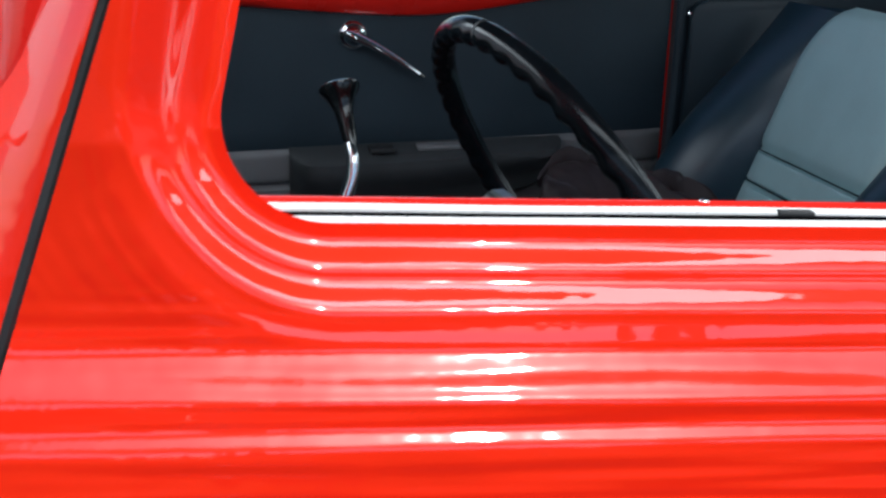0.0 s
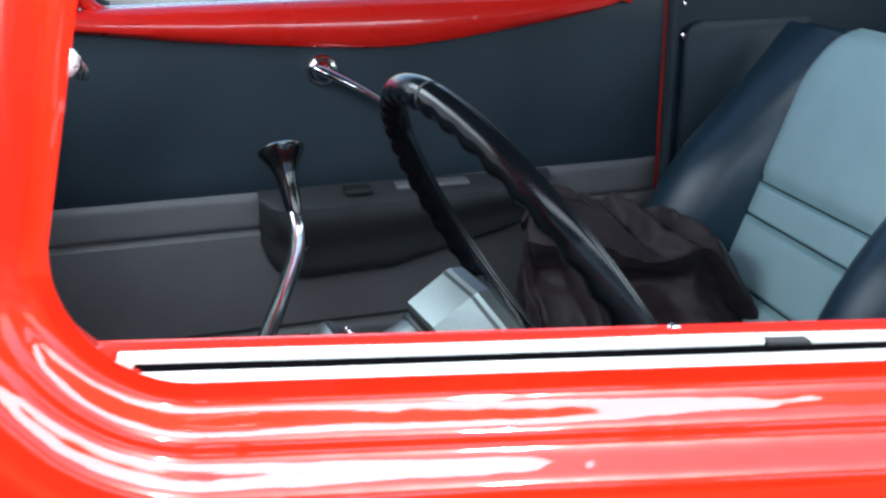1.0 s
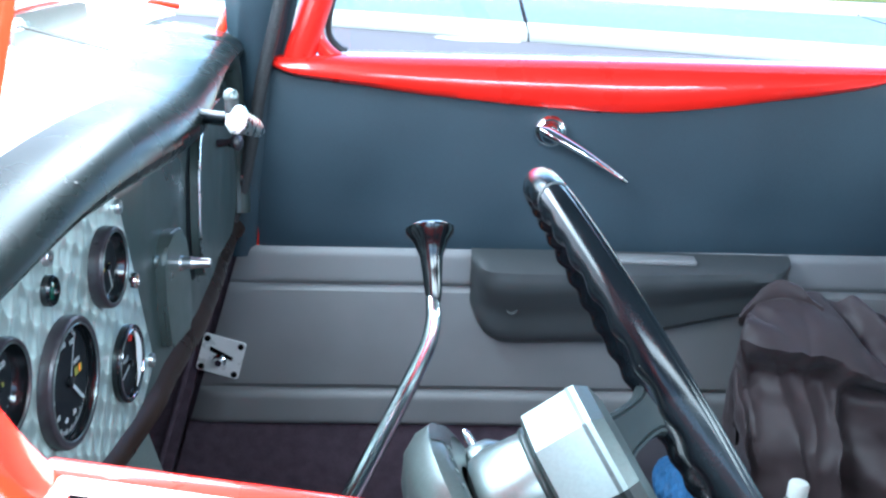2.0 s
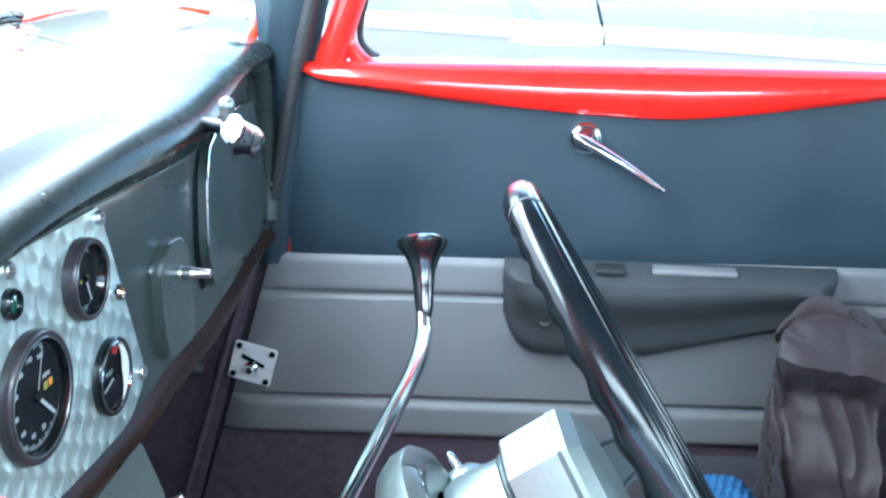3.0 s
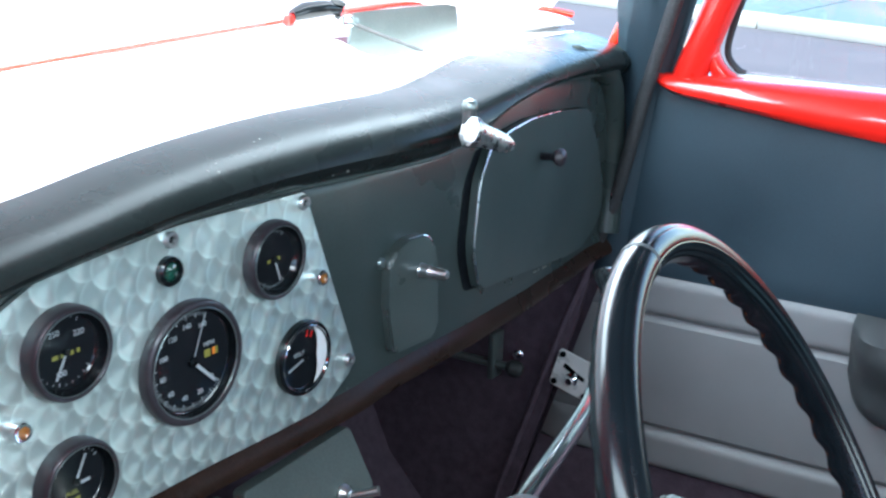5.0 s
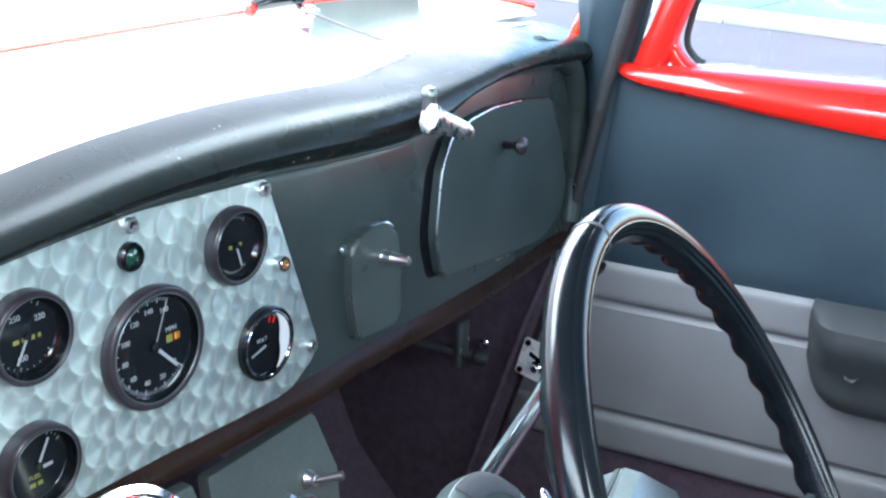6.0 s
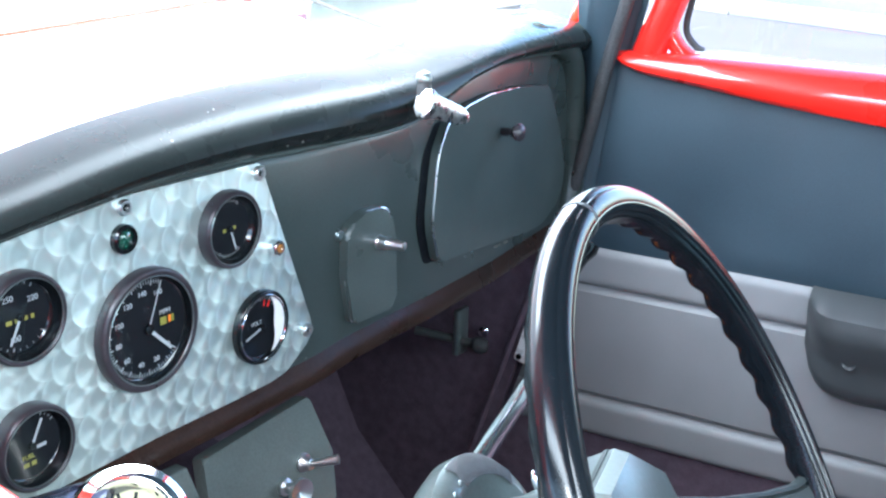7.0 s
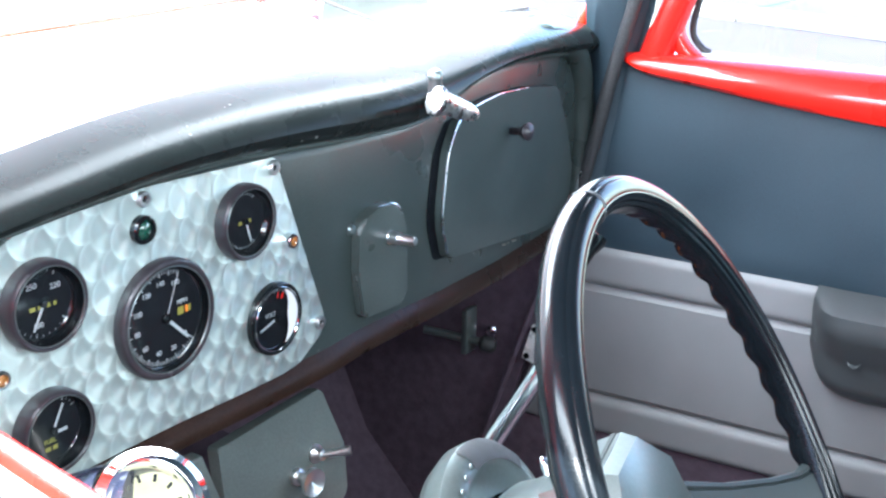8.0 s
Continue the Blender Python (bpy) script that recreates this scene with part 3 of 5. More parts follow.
# window handle
hub = on_door(0.177, 1.121, 0.004)
handle = part("door_handle", lathe([(0.0235, 0.0), (0.0235, 0.004), (0.021, 0.009), (0.016, 0.012), (0.0145, 0.022), (0.012, 0.028), (0.0, 0.029)], hub, (0, -1, 0), 28), CHROME, pdoor, "chrome door handle with a tapered lever")
a, b = hub + Vector((-0.014, -0.026, 0.008)), hub + Vector((0.100, -0.034, -0.057))
mid = [a.lerp(b, t) + Vector((0, -0.004 * math.sin(math.pi * t), 0.004 * math.sin(math.pi * t))) for t in [i / 12 for i in range(13)]]
part("lever", tube(mid, [0.008 if i == 0 else 0.0122 - 0.0076 * (i / 12) for i in range(13)], 12, 0.75), CHROME, handle)
part("lever_tip", tube([mid[-1] + Vector((-0.002, 0, 0.001)), mid[-1] + Vector((0.008, 0.001, -0.005))], [0.0036, 0.0022], 8), BLACK, handle)

# latch plate: a small chrome plate held by four screws
C = on_door(-0.292, 0.777, 0.014)
ux, uz = Vector((0.968, 0.02, -0.25)), Vector((-0.26, 0, -0.966))
plate = part("latch_plate", prism([C + ux * p.x + uz * p.y for p in rounded([(-0.032, -0.030), (0.032, -0.030), (0.032, 0.030), (-0.032, 0.030)], 0.004, 3)], (0, -0.003, 0), 0.0008), STRIP, pdoor, "small polished plate with four screws and a thumb turn", 12)
for sx in (-0.025, 0.025):
    for sz in (-0.023, 0.023):
        part("plate_screw", lathe([(0.0048, 0.0), (0.0044, 0.002), (0.0022, 0.0026), (0.002, 0.0008), (0.0, 0.0006)], C + ux * sx + uz * sz + Vector((0, -0.003, 0)), (0, -1, 0), 12), BLACK, plate)
part("thumb_turn", lathe([(0.010, 0), (0.010, 0.004), (0.006, 0.008), (0.005, 0.013), (0.0, 0.014)], C + uz * 0.006 + Vector((0, -0.003, 0)), (0, -1, 0), 20), CHROME, plate)
part("slot", prism([C + ux * p[0] + uz * p[1] + Vector((0, -0.0032, 0)) for p in ((-0.018, -0.012), (0.018, -0.003), (0.017, 0.003), (-0.018, -0.005))], (0, -0.0006, 0)), BLACK, plate)

# padded pillar, kick panel and rear quarter trim on the far side
far = thing("far_pillar_trim", (-0.25, 1.25, 0.45), "dark padded windscreen pillar trim with rubber seal", "car trim", kind="structure")
secs = []
for z, x0, x1, y in ((0.93, -0.285, -0.232, 1.226), (1.03, -0.272, -0.222, 1.225), (1.12, -0.252, -0.208, 1.228), (1.20, -0.262, -0.196, 1.225), (1.26, -0.268, -0.180, 1.215), (1.34, -0.268, -0.158, 1.20), (1.45, -0.23, -0.11, 1.18), (1.60, -0.15, -0.04, 1.14)):
    row = []
    for j in range(11):
        u = j / 10
        row.append(Vector((x0 + (x1 - x0) * u, y + 0.022 - 0.022 * math.sin(math.pi * min(1, u + 0.1)) ** 0.6, z)))
    secs.append(row)
part("pillar_pad", loft(secs), VINYL, far, "dark padded vinyl pillar cover")
part("door_seal", tube(smooth_path([(-0.268, 1.212, 0.985), (-0.250, 1.212, 1.035), (-0.236, 1.213, 1.10), (-0.218, 1.214, 1.19), (-0.200, 1.212, 1.26), (-0.176, 1.208, 1.34), (-0.09, 1.19, 1.56)], 6), 0.0090, 10), SEAL, far, "rough speckled black door seal")
for p in ((-0.247, 1.208, 1.051), (-0.214, 1.196, 1.318)):
    part("stud", lathe([(0.0058, 0), (0.0052, 0.003), (0.0, 0.0042)], p, (0.35, -1, 0), 14), CHROME, far, "chrome snap stud")
kick = thing("kick_panel", (-0.5, 1.22, 0.43), "dark kick panel beside the footwell", "car trim", kind="structure")
part("kick_board", prism([(-0.27, 1.232, 0.99), (-0.30, 1.230, 0.86), (-0.42, 1.226, 0.43), (-0.72, 1.226, 0.43), (-0.72, 1.226, 1.1), (-0.28, 1.232, 1.08)], (0, 0.012, 0), 0.002), CARPET, kick)
part("side_board", prism([(-0.236, 1.258, 0.42), (-0.80, 1.250, 0.42), (-0.80, 1.250, 1.225), (-0.236, 1.258, 1.225)], (0, 0.02, 0)), CARPET, kick, "dark board behind the kick panel")
part("kick_edge", tube([(-0.272, 1.222, 0.97), (-0.318, 1.220, 0.84), (-0.405, 1.218, 0.56), (-0.43, 1.216, 0.44)], 0.005, 8), CARPET, kick, "dark edging")
part("kick_bolt", lathe([(0.009, 0), (0.008, 0.004), (0.004, 0.006), (0.0, 0.0065)], (-0.385, 1.222, 0.784), (0.2, -1, 0.1), 14), CHROME, kick, "chrome bolt head")
part("kick_bracket", rbox((-0.395, 1.17, 0.80), (0.010, 0.03, 0.07), 0.003), CAST, kick, "small metal bracket")
part("kick_rod", tube([(-0.46, 1.15, 0.792), (-0.37, 1.17, 0.786)], 0.006, 10), CAST, kick, "pivot rod")
part("kick_knob", lathe([(0.007, 0), (0.012, 0.006), (0.012, 0.018), (0.008, 0.024), (0, 0.025)], (-0.375, 1.168, 0.786), (1, 0.25, -0.1), 14), RUBBER, kick, "black rubber stop")
quarter = thing("quarter_trim", (1.0, 1.30, 0.45), "dark vinyl quarter panel behind the door", "car trim", kind="structure")
part("quarter_board", prism([(0.742, door_y(0.74) + 0.002, 0.45), (1.32, door_y(1.32) - 0.04, 0.45), (1.32, door_y(1.32) - 0.04, 1.6), (0.742, door_y(0.74) + 0.002, 1.6)], (0, 0.02, 0), 0.003), VINYL, quarter)
part("quarter_pad", prism([(p.x, door_y(p.x) - 0.004, p.y) for p in rounded([(0.762, 0.50), (1.25, 0.50), (1.25, 1.165), (0.762, 1.165)], 0.03, 5)], (0, -0.012, 0), 0.006), VINYL, quarter, "dark padded vinyl board")
part("quarter_edge", tube([(0.745, door_y(0.745) - 0.008, 0.48), (0.745, door_y(0.745) - 0.008, 1.5)], 0.008, 8), VINYL, quarter)
for z in (1.143, 1.193):
    part("stud", lathe([(0.0048, 0), (0.0042, 0.003), (0.0, 0.004)], (0.757, door_y(0.757) - 0.016, z), (-0.2, -1, 0), 14), CHROME, quarter, "chrome snap stud")

# ---- dashboard ----
dash = thing("dashboard", (-0.25, 0.65, 1.0), "dark painted dashboard with a thick padded top roll", "dashboard", kind="")
# height of the roll's crest, of its lower edge and of the lower lip, and the plan of the nose and of the fascia, along y
CREST = [(0.075, 1.160), (0.13, 1.190), (0.175, 1.216), (0.215, 1.234), (0.253, 1.241), (0.294, 1.246), (0.34, 1.2535), (0.39, 1.259), (0.447, 1.263), (0.51, 1.265), (0.585, 1.264), (0.68, 1.2615), (0.767, 1.2605), (0.888, 1.264), (0.978, 1.264), (1.1, 1.262), (1.24, 1.256)]
ROLL_LO = [(0.075, 1.115), (0.13, 1.152), (0.175, 1.185), (0.215, 1.202), (0.268, 1.210), (0.308, 1.214), (0.352, 1.2180), (0.401, 1.2200), (0.456, 1.2195), (0.518, 1.2165), (0.589, 1.2125), (0.68, 1.2085), (0.735, 1.2115), (0.797, 1.2270), (0.90, 1.2350), (1.028, 1.231), (1.165, 1.2194), (1.24, 1.208)]
NOSE = [(0.075, -0.178), (0.175, -0.164), (0.278, -0.158), (0.62, -0.156), (0.70, -0.162), (0.76, -0.171), (0.92, -0.195), (1.05, -0.216), (1.24, -0.246)]
LIP_Z = [(0.075, 1.016), (0.378, 1.016), (0.455, 1.013), (0.53, 1.012), (0.60, 1.010), (0.715, 1.003), (0.80, 0.996), (0.93, 0.983), (1.07, 0.973), (1.24, 0.964)]
FASCIA = [(0.075, -0.181), (0.56, -0.181), (0.60, -0.187), (0.65, -0.191), (0.76, -0.199), (0.92, -0.223), (1.05, -0.2440), (1.17, -0.2620), (1.255, -0.264)]


def eased(table, y):
    return sum(curve(table, y + o) for o in (-0.02, -0.01, 0, 0.01, 0.02)) / 5


def dash_sections(fn, n=120):
    return [fn(y, *[eased(t, y) for t in (CREST, ROLL_LO, NOSE, LIP_Z, FASCIA)]) for y in (0.075 + 1.178 * i / n for i in range(n + 1))]


def roll(y, top, lo, nose, lip, back):
    h, e = top - lo, 0.034 * rise(y, 0.74, 0.14)          # the roll is broader before the passenger
    pts = [(nose - 0.062 - e, top + 0.05 * e), (nose - 0.052 - 0.6 * e, top - 0.025 * h + 0.05 * e), (nose - 0.039 - 0.3 * e, top - 0.085 * h), (nose - 0.023, top - 0.19 * h), (nose - 0.010, top - 0.34 * h), (nose - 0.002, top - 0.52 * h), (nose, top - 0.66 * h), (nose - 0.003, top - 0.80 * h), (nose - 0.010, top - 0.92 * h), (nose - 0.020, lo), (nose - 0.030, lo + 0.002)]
    return [Vector((x, y, z)) for x, z in pts]


def face(y, top, lo, nose, lip, back):
    pts = [(-0.009, lo + 0.006), (-0.003, lo - 0.004), (0, lo - 0.012), (0, (lo + lip) / 2), (0, lip + 0.030), (0.002, lip + 0.022), (-0.002, lip + 0.015)]
    return [Vector((x + back, y, z)) for x, z in pts]


def lower_lip(y, top, lo, nose, lip, back):
    pts = [(0.001, lip + 0.023), (0.0030, lip + 0.0205), (0.006, lip + 0.0175), (0.0090, lip + 0.0140), (0.0110, lip + 0.0100), (0.0118, lip + 0.0060), (0.0105, lip + 0.002), (0.006, lip - 0.001), (-0.02, lip), (-0.12, lip + 0.01)]
    return [Vector((x + back, y, z)) for x, z in pts]


def shelf(y, top, lo, nose, lip, back):
    hollow = rise(y, 0.80, 0.03) - rise(y, 1.04, 0.05)      # the shelf dips where the screen stands open
    e = 0.034 * rise(y, 0.74, 0.14)
    pts = [(nose - 0.060 - e, top - 0.0006 + 0.05 * e), (min(-0.258, nose - 0.08 - e), top + 0.0005 + 0.05 * e), (min(-0.275, nose - 0.09 - e), top + 0.003 + 0.05 * e), (-0.345, top + 0.012), (-0.37, top + 0.022), (-0.40, top + 0.026), (-0.43, top + 0.02), (-0.44, top - 0.06)]
    return [Vector((x, y, min(z, 1.296 + 0.03 * (y - 0.6)) - hollow * max(0.0, z - top + 0.008))) for x, z in pts]


part("top_roll", loft(dash_sections(roll)), PAD, dash, "dark padded roll with scuffs")
part("piping", tube([s[9] + Vector((0.0015, 0, -0.0006)) for s in dash_sections(roll)], 0.0017, 6), FACE_LT, dash, "thin worn edge below the roll")
part("roll_end", tube(smooth_path([(-0.258, 1.090, 1.243), (-0.258, 1.150, 1.232), (-0.261, 1.192, 1.207), (-0.263, 1.213, 1.165), (-0.263, 1.221, 1.110), (-0.260, 1.221, 1.050), (-0.258, 1.212, 1.000)], 8), 0.0180, 16), FACE, dash, "roll curving down beside the glovebox lid")
part("face_panel", loft(dash_sections(face)), FACE, dash, "dark painted metal fascia")
part("lower_lip", loft(dash_sections(lower_lip)), LIP, dash, "dark rolled lower lip")
part("chip", lathe([(0.0045, 0.0), (0.004, 0.0012), (0.0, 0.0018)], (-0.267, 0.593, 1.2652), (0, 0, 1), 9), RED_IN, dash, "small rusty red chip")
# worn spots in the paint of the roll and along the lower edge
CHIP = mat("bare_worn_paint", (0.13, 0.13, 0.12), 0.5, 0, 0.3, 200, 0.0, 900)
for y, up, r in ((0.392, 0.28, 0.0016), (0.398, 0.33, 0.0022), (0.403, 0.24, 0.0012), (0.449, 0.16, 0.0012), (0.456, 0.15, 0.0016), (0.522, 0.80, 0.0020), (0.506, 0.82, 0.0014), (0.552, 0.79, 0.0012)):
    top, lo, nose = eased(CREST, y), eased(ROLL_LO, y), eased(NOSE, y)
    x = nose - float(np.interp(up, [0.085, 0.19, 0.34, 0.52, 0.66, 0.80, 0.92], [0.039, 0.023, 0.010, 0.002, 0.0, 0.003, 0.010]))
    part("paint_chip", lathe([(r * 0.7, -0.0006), (r * 0.5, 0.0003), (0.0, 0.0004)], (x, y, top - up * (top - lo)), (1, 0, 1.6 - 2.4 * up), 7), CHIP, dash)
for y, z, r in ((0.955, 1.0175, 0.0014), (0.962, 1.0160, 0.0020), (0.972, 1.0150, 0.0015), (0.990, 1.0125, 0.0022), (0.998, 1.0115, 0.0014), (0.548, 1.0345, 0.0016)):
    part("paint_chip", lathe([(r, -0.0006), (r * 0.8, 0.0008), (0.0, 0.0010)], (eased(FASCIA, y) + 0.0008, y, z), (1, 0, 0), 7), CHIP, dash)
# the roll's dark top carries on here; its sunlight is put in as pale colour
part("top_shelf", loft(dash_sections(shelf)), TOP, dash, "dash shelf under the windscreen, its sunlight put into a pale colour")

# glove box lid
def lid_x(y):
    return -0.188 - 0.15 * (y - 0.76)


gl = rounded([(0.770, 1.056), (0.751, 1.100), (0.763, 1.168), (0.785, 1.194), (0.835, 1.2032), (0.897, 1.2055), (0.985, 1.1998), (1.094, 1.187), (1.148, 1.120), (1.182, 1.055), (1.160, 1.024), (1.095, 1.009), (1.04, 1.014), (0.936, 1.030)], [0.014, 0.06, 0.04, 0.02, 0.08, 0.15, 0.15, 0.020, 0.1, 0.02, 0.03, 0.03, 0.1, 0.2], 4)
lid = part("glovebox_lid", prism([(lid_x(p.x) - 0.010, p.x, p.y) for p in gl], (0.010, 0.0015, 0), 0.0028, 3), FACE_LT, dash, "grey metal glovebox lid with a round knob", 12)
# a bright tube along the left and top draws the lid's edge highlight
part("lid_edge", tube([(lid_x(p.x) - 0.0005, p.x, p.y) for p in gl if p.x < 0.80 and p.y > 1.062 or p.y > 1.188], 0.0011, 6), ALU, lid, "bright line drawn for the highlight on the edge")
# no recess is cut: a black plate before the fascia gives the gap's shade
part("lid_gap", prism([(lid_x(p.x) - 0.0195, p.x + (-0.014 if p.x < 0.79 else 0.0), p.y) for p in gl], (0.0105, 0, 0)), DIAL, dash, "black plate for the shaded gap round the lid")
part("lid_knob", lathe([(0.0045, 0.0), (0.0045, 0.012), (0.006, 0.018), (0.0095, 0.023), (0.0098, 0.026), (0.007, 0.0285), (0.0, 0.0295)], (-0.212, 0.932, 1.159), (1, -0.28, 0.15), 24), BEZEL, lid, "dark metal knob")
# cover flap with a pin
fl = rounded([(0.613, 1.0440), (0.603, 1.090), (0.604, 1.133), (0.632, 1.1425), (0.668, 1.1400), (0.676, 1.112), (0.681, 1.0405)], [0.006, 0.05, 0.014, 0.03, 0.018, 0.03, 0.010], 5)
flap = part("cover_flap", prism([(-0.191, p.x, p.y) for p in fl], (0.013, 0, 0), 0.0045, 4), FLAP, dash, "rounded grey cover flap with a steel pin", 12)
# the flap's edge highlight, likewise a thin bright tube
part("flap_edge", tube([(-0.1815, p.x + 0.0012, p.y - 0.001) for p in fl if p.x < 0.613 or p.y > 1.128], 0.0012, 6), ALU, flap, "bright line drawn for the highlight on the edge")
part("flap_pin", lathe([(0.0070, 0), (0.0066, 0.003), (0.0058, 0.004), (0.0058, 0.012), (0.0050, 0.013), (0.0042, 0.027), (0.0036, 0.0290), (0.0, 0.0295)], (-0.180, 0.650, 1.1108), (1, 0.0, 0.04), 18), NICKEL, flap, "turned steel pin")
part("flap_bolt", lathe([(0.0050, 0), (0.0050, 0.007), (0.003, 0.009), (0.0, 0.009)], (-0.191, 0.6015, 1.128), (1, -0.2, 0), 10), CAST, flap)

# windscreen knob below the middle of the roll
wk = thing("windscreen_crank", (-0.150, 0.640, 1.235), "chrome windscreen crank knob with a wing lever", "crank")
part("stem", tube([(-0.176, 0.712, 1.232), (-0.141, 0.668, 1.238), (-0.116, 0.633, 1.244)], [0.007, 0.0065, 0.006], 14), BLACK, wk, "black stem")
part("post", tube([(-0.122, 0.631, 1.246), (-0.124, 0.633, 1.262)], [0.0066, 0.0056], 14), RUBBER, wk, "black post")
part("cap", lathe([(0.0062, 0), (0.0066, 0.003), (0.005, 0.007), (0.0, 0.009)], (-0.124, 0.633, 1.2615), (-0.1, 0.05, 1), 16), CAST, wk)
wa, wb = Vector((-0.118, 0.624, 1.246)), Vector((-0.107, 0.675, 1.227))
wd, wx, wz = frame_of(wb - wa)
part("wing", loft([[wa + wd * (t * 0.057) + wx * (p * math.cos(a)) + wz * (q * math.sin(a)) for a in (k * math.tau / 8 + 0.39 for k in range(8))] for t, p, q in ((-0.03, 0.006, 0.008), (-0.01, 0.0100, 0.0125), (0.06, 0.0108, 0.0135), (0.14, 0.0080, 0.0112), (0.30, 0.0056, 0.0098), (0.55, 0.0040, 0.0092), (0.80, 0.0030, 0.0080), (0.93, 0.0024, 0.0052), (1.0, 0.0012, 0.0026))], True, True), WING, wk, "worn chrome wing lever", 50)

# ---- instruments ----
PX = -0.178
inst = thing("instrument_panel", (PX, 0.37, 1.02), "engine-turned aluminium instrument panel with allen screws", "instrument panel")
outline = rounded([(0.207, 1.03), (0.2105, 1.185), (0.262, 1.2075), (0.37, 1.2155), (0.4935, 1.213), (0.557, 1.056), (0.52, 1.034), (0.40, 1.0215), (0.29, 1.0215)], [0.012, 0.030, 0.05, 0.1, 0.006, 0.016, 0.03, 0.1, 0.05], 6)
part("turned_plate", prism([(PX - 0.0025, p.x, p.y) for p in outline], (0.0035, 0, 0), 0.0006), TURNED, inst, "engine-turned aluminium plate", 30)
for y, z in ((0.4905, 1.2055), (0.3605, 1.2085), (0.545, 1.0625), (0.229, 1.186)):
    s = part("allen_screw", lathe([(0.0056, 0), (0.0056, 0.0028), (0.005, 0.0036), (0.003, 0.0036), (0.0028, 0.0016), (0.0, 0.0014)], (PX + 0.001, y, z), (1, 0, 0), 16), NICKEL, inst)
    part("socket", lathe([(0.0027, 0.0), (0.0, 0.0001)], (PX + 0.0029, y, z), (1, 0, 0), 6), BLACK, s)
for y, z in ((0.506, 1.144), (0.239, 1.124)):
    b = part("pilot_lamp", lathe([(0.0064, 0), (0.0064, 0.006), (0.0056, 0.0075), (0.0040, 0.0075), (0.0038, 0.005)], (PX + 0.001, y, z), (1, 0, 0), 16), CHROME, inst, "chrome pilot lamp")
    part("lens", lathe([(0.0039, 0.0055), (0.003, 0.0066), (0.0, 0.0070)], (PX + 0.001, y, z), (1, 0, 0), 14), AMBER, b, "amber lens")
g = part("green_lamp", lathe([(0.0100, 0), (0.0100, 0.004), (0.0088, 0.0055), (0.0072, 0.0055), (0.0066, 0.003)], (PX + 0.001, 0.358, 1.188), (1, 0, 0), 22), BLACK, inst, "black rimmed green warning lamp")
part("lens", lathe([(0.0066, 0.003), (0.005, 0.0045), (0.0, 0.0052)], (PX + 0.001, 0.358, 1.188), (1, 0, 0), 18), GREENL, g, "green lens")

TURN = Matrix(((0, 0, 1, 0), (1, 0, 0, 0), (0, 1, 0, 0), (0, 0, 0, 1)))


def dial_point(y, z, r, ang, off):
    return Vector((PX + off, y + r * math.cos(radians(ang)), z + r * math.sin(radians(ang))))


def bar(y, z, r0, r1, ang, w, off):
    a, b = dial_point(y, z, r0, ang, off), dial_point(y, z, r1, ang, off)
    t = Vector((0, -math.sin(radians(ang)), math.cos(radians(ang)))) * w / 2
    return prism([a - t, b - t, b + t, a + t], (0.0003, 0, 0))


def gauge(name, label, y, z, R, h, face_r, ticks, needle, cone=False, chrome=False):
    """A round gauge set into the panel: bezel, dial, ticks, needle."""
    base = dial_point(y, z, 0, 0, 0)
    t = thing(name, base, label, "gauge", "gauges in the panel")
    bez = CHROME if chrome else BEZEL
    part("bezel", lathe([(R * 0.99, 0.0), (R, 0.002), (R, h * 0.75), (R * 0.98, h * 0.93), (R * 0.95, h), (R * 0.91, h * 1.0), (R * 0.87, h * 0.93), (R * 0.855, h * 0.80)], base, (1, 0, 0), 48), BEZEL if not chrome else BLACK, t, "dark hooded bezel")
    part("bezel_edge", lathe([(R * 0.886, h * 0.965), (R * 0.878, h * 0.995), (R * 0.870, h * 0.995), (R * 0.862, h * 0.93)], base, (1, 0, 0), 48), CHROME if chrome else CAST, t, "thin bright rim")
    part("inner_cone", lathe([(R * 0.862, h * 0.9), (R * 0.83, h * 0.5), (face_r * 1.03, 0.0035), (face_r, 0.003)], base, (1, 0, 0), 48), BLACK, t, "black inner ring")
    part("dial", lathe([(face_r * 1.02, 0.0030), (0.0, 0.0030)], base, (1, 0, 0), 48), DIAL, t, "matt black dial")
    a0, a1, n, every = ticks
    part("ticks", join(*[bar(y, z, face_r * (0.86 if i % every == 0 else 0.90), face_r * 0.97, a0 + (a1 - a0) * i / n, face_r * (0.022 if i % every == 0 else 0.011), 0.0034) for i in range(n + 1)]), WHITE, t, "white scale marks")
    nd = part("needle", join(bar(y, z, -face_r * 0.10, face_r * 0.80, needle, face_r * 0.070, 0.0052)), WHITE, t, "white pointer")
    part("needle_hub", lathe([(face_r * 0.11, 0.0045), (face_r * 0.10, 0.0066), (0.0, 0.0070)], base, (1, 0, 0), 18), BLACK, t)
    pane = part("pane", lathe([(R * 0.85, h * 0.72), (R * 0.5, h * 0.75), (0.0, h * 0.76)], base, (1, 0, 0), 40), PANE, t, "clear gauge glass")
    pane.visible_shadow = False
    return t


def caption(t, y, z, size, rows, off=0.0036):
    """Bars where small yellow print cannot be read."""
    for k, (dy, dz, w, hh, m) in enumerate(rows):
        part("caption_bar", prism([(PX + off, y + dy + a * w / 2, z + dz + b * hh / 2) for a, b in ((-1, -1), (1, -1), (1, 1), (-1, 1))], (0.0003, 0, 0)), m, t)


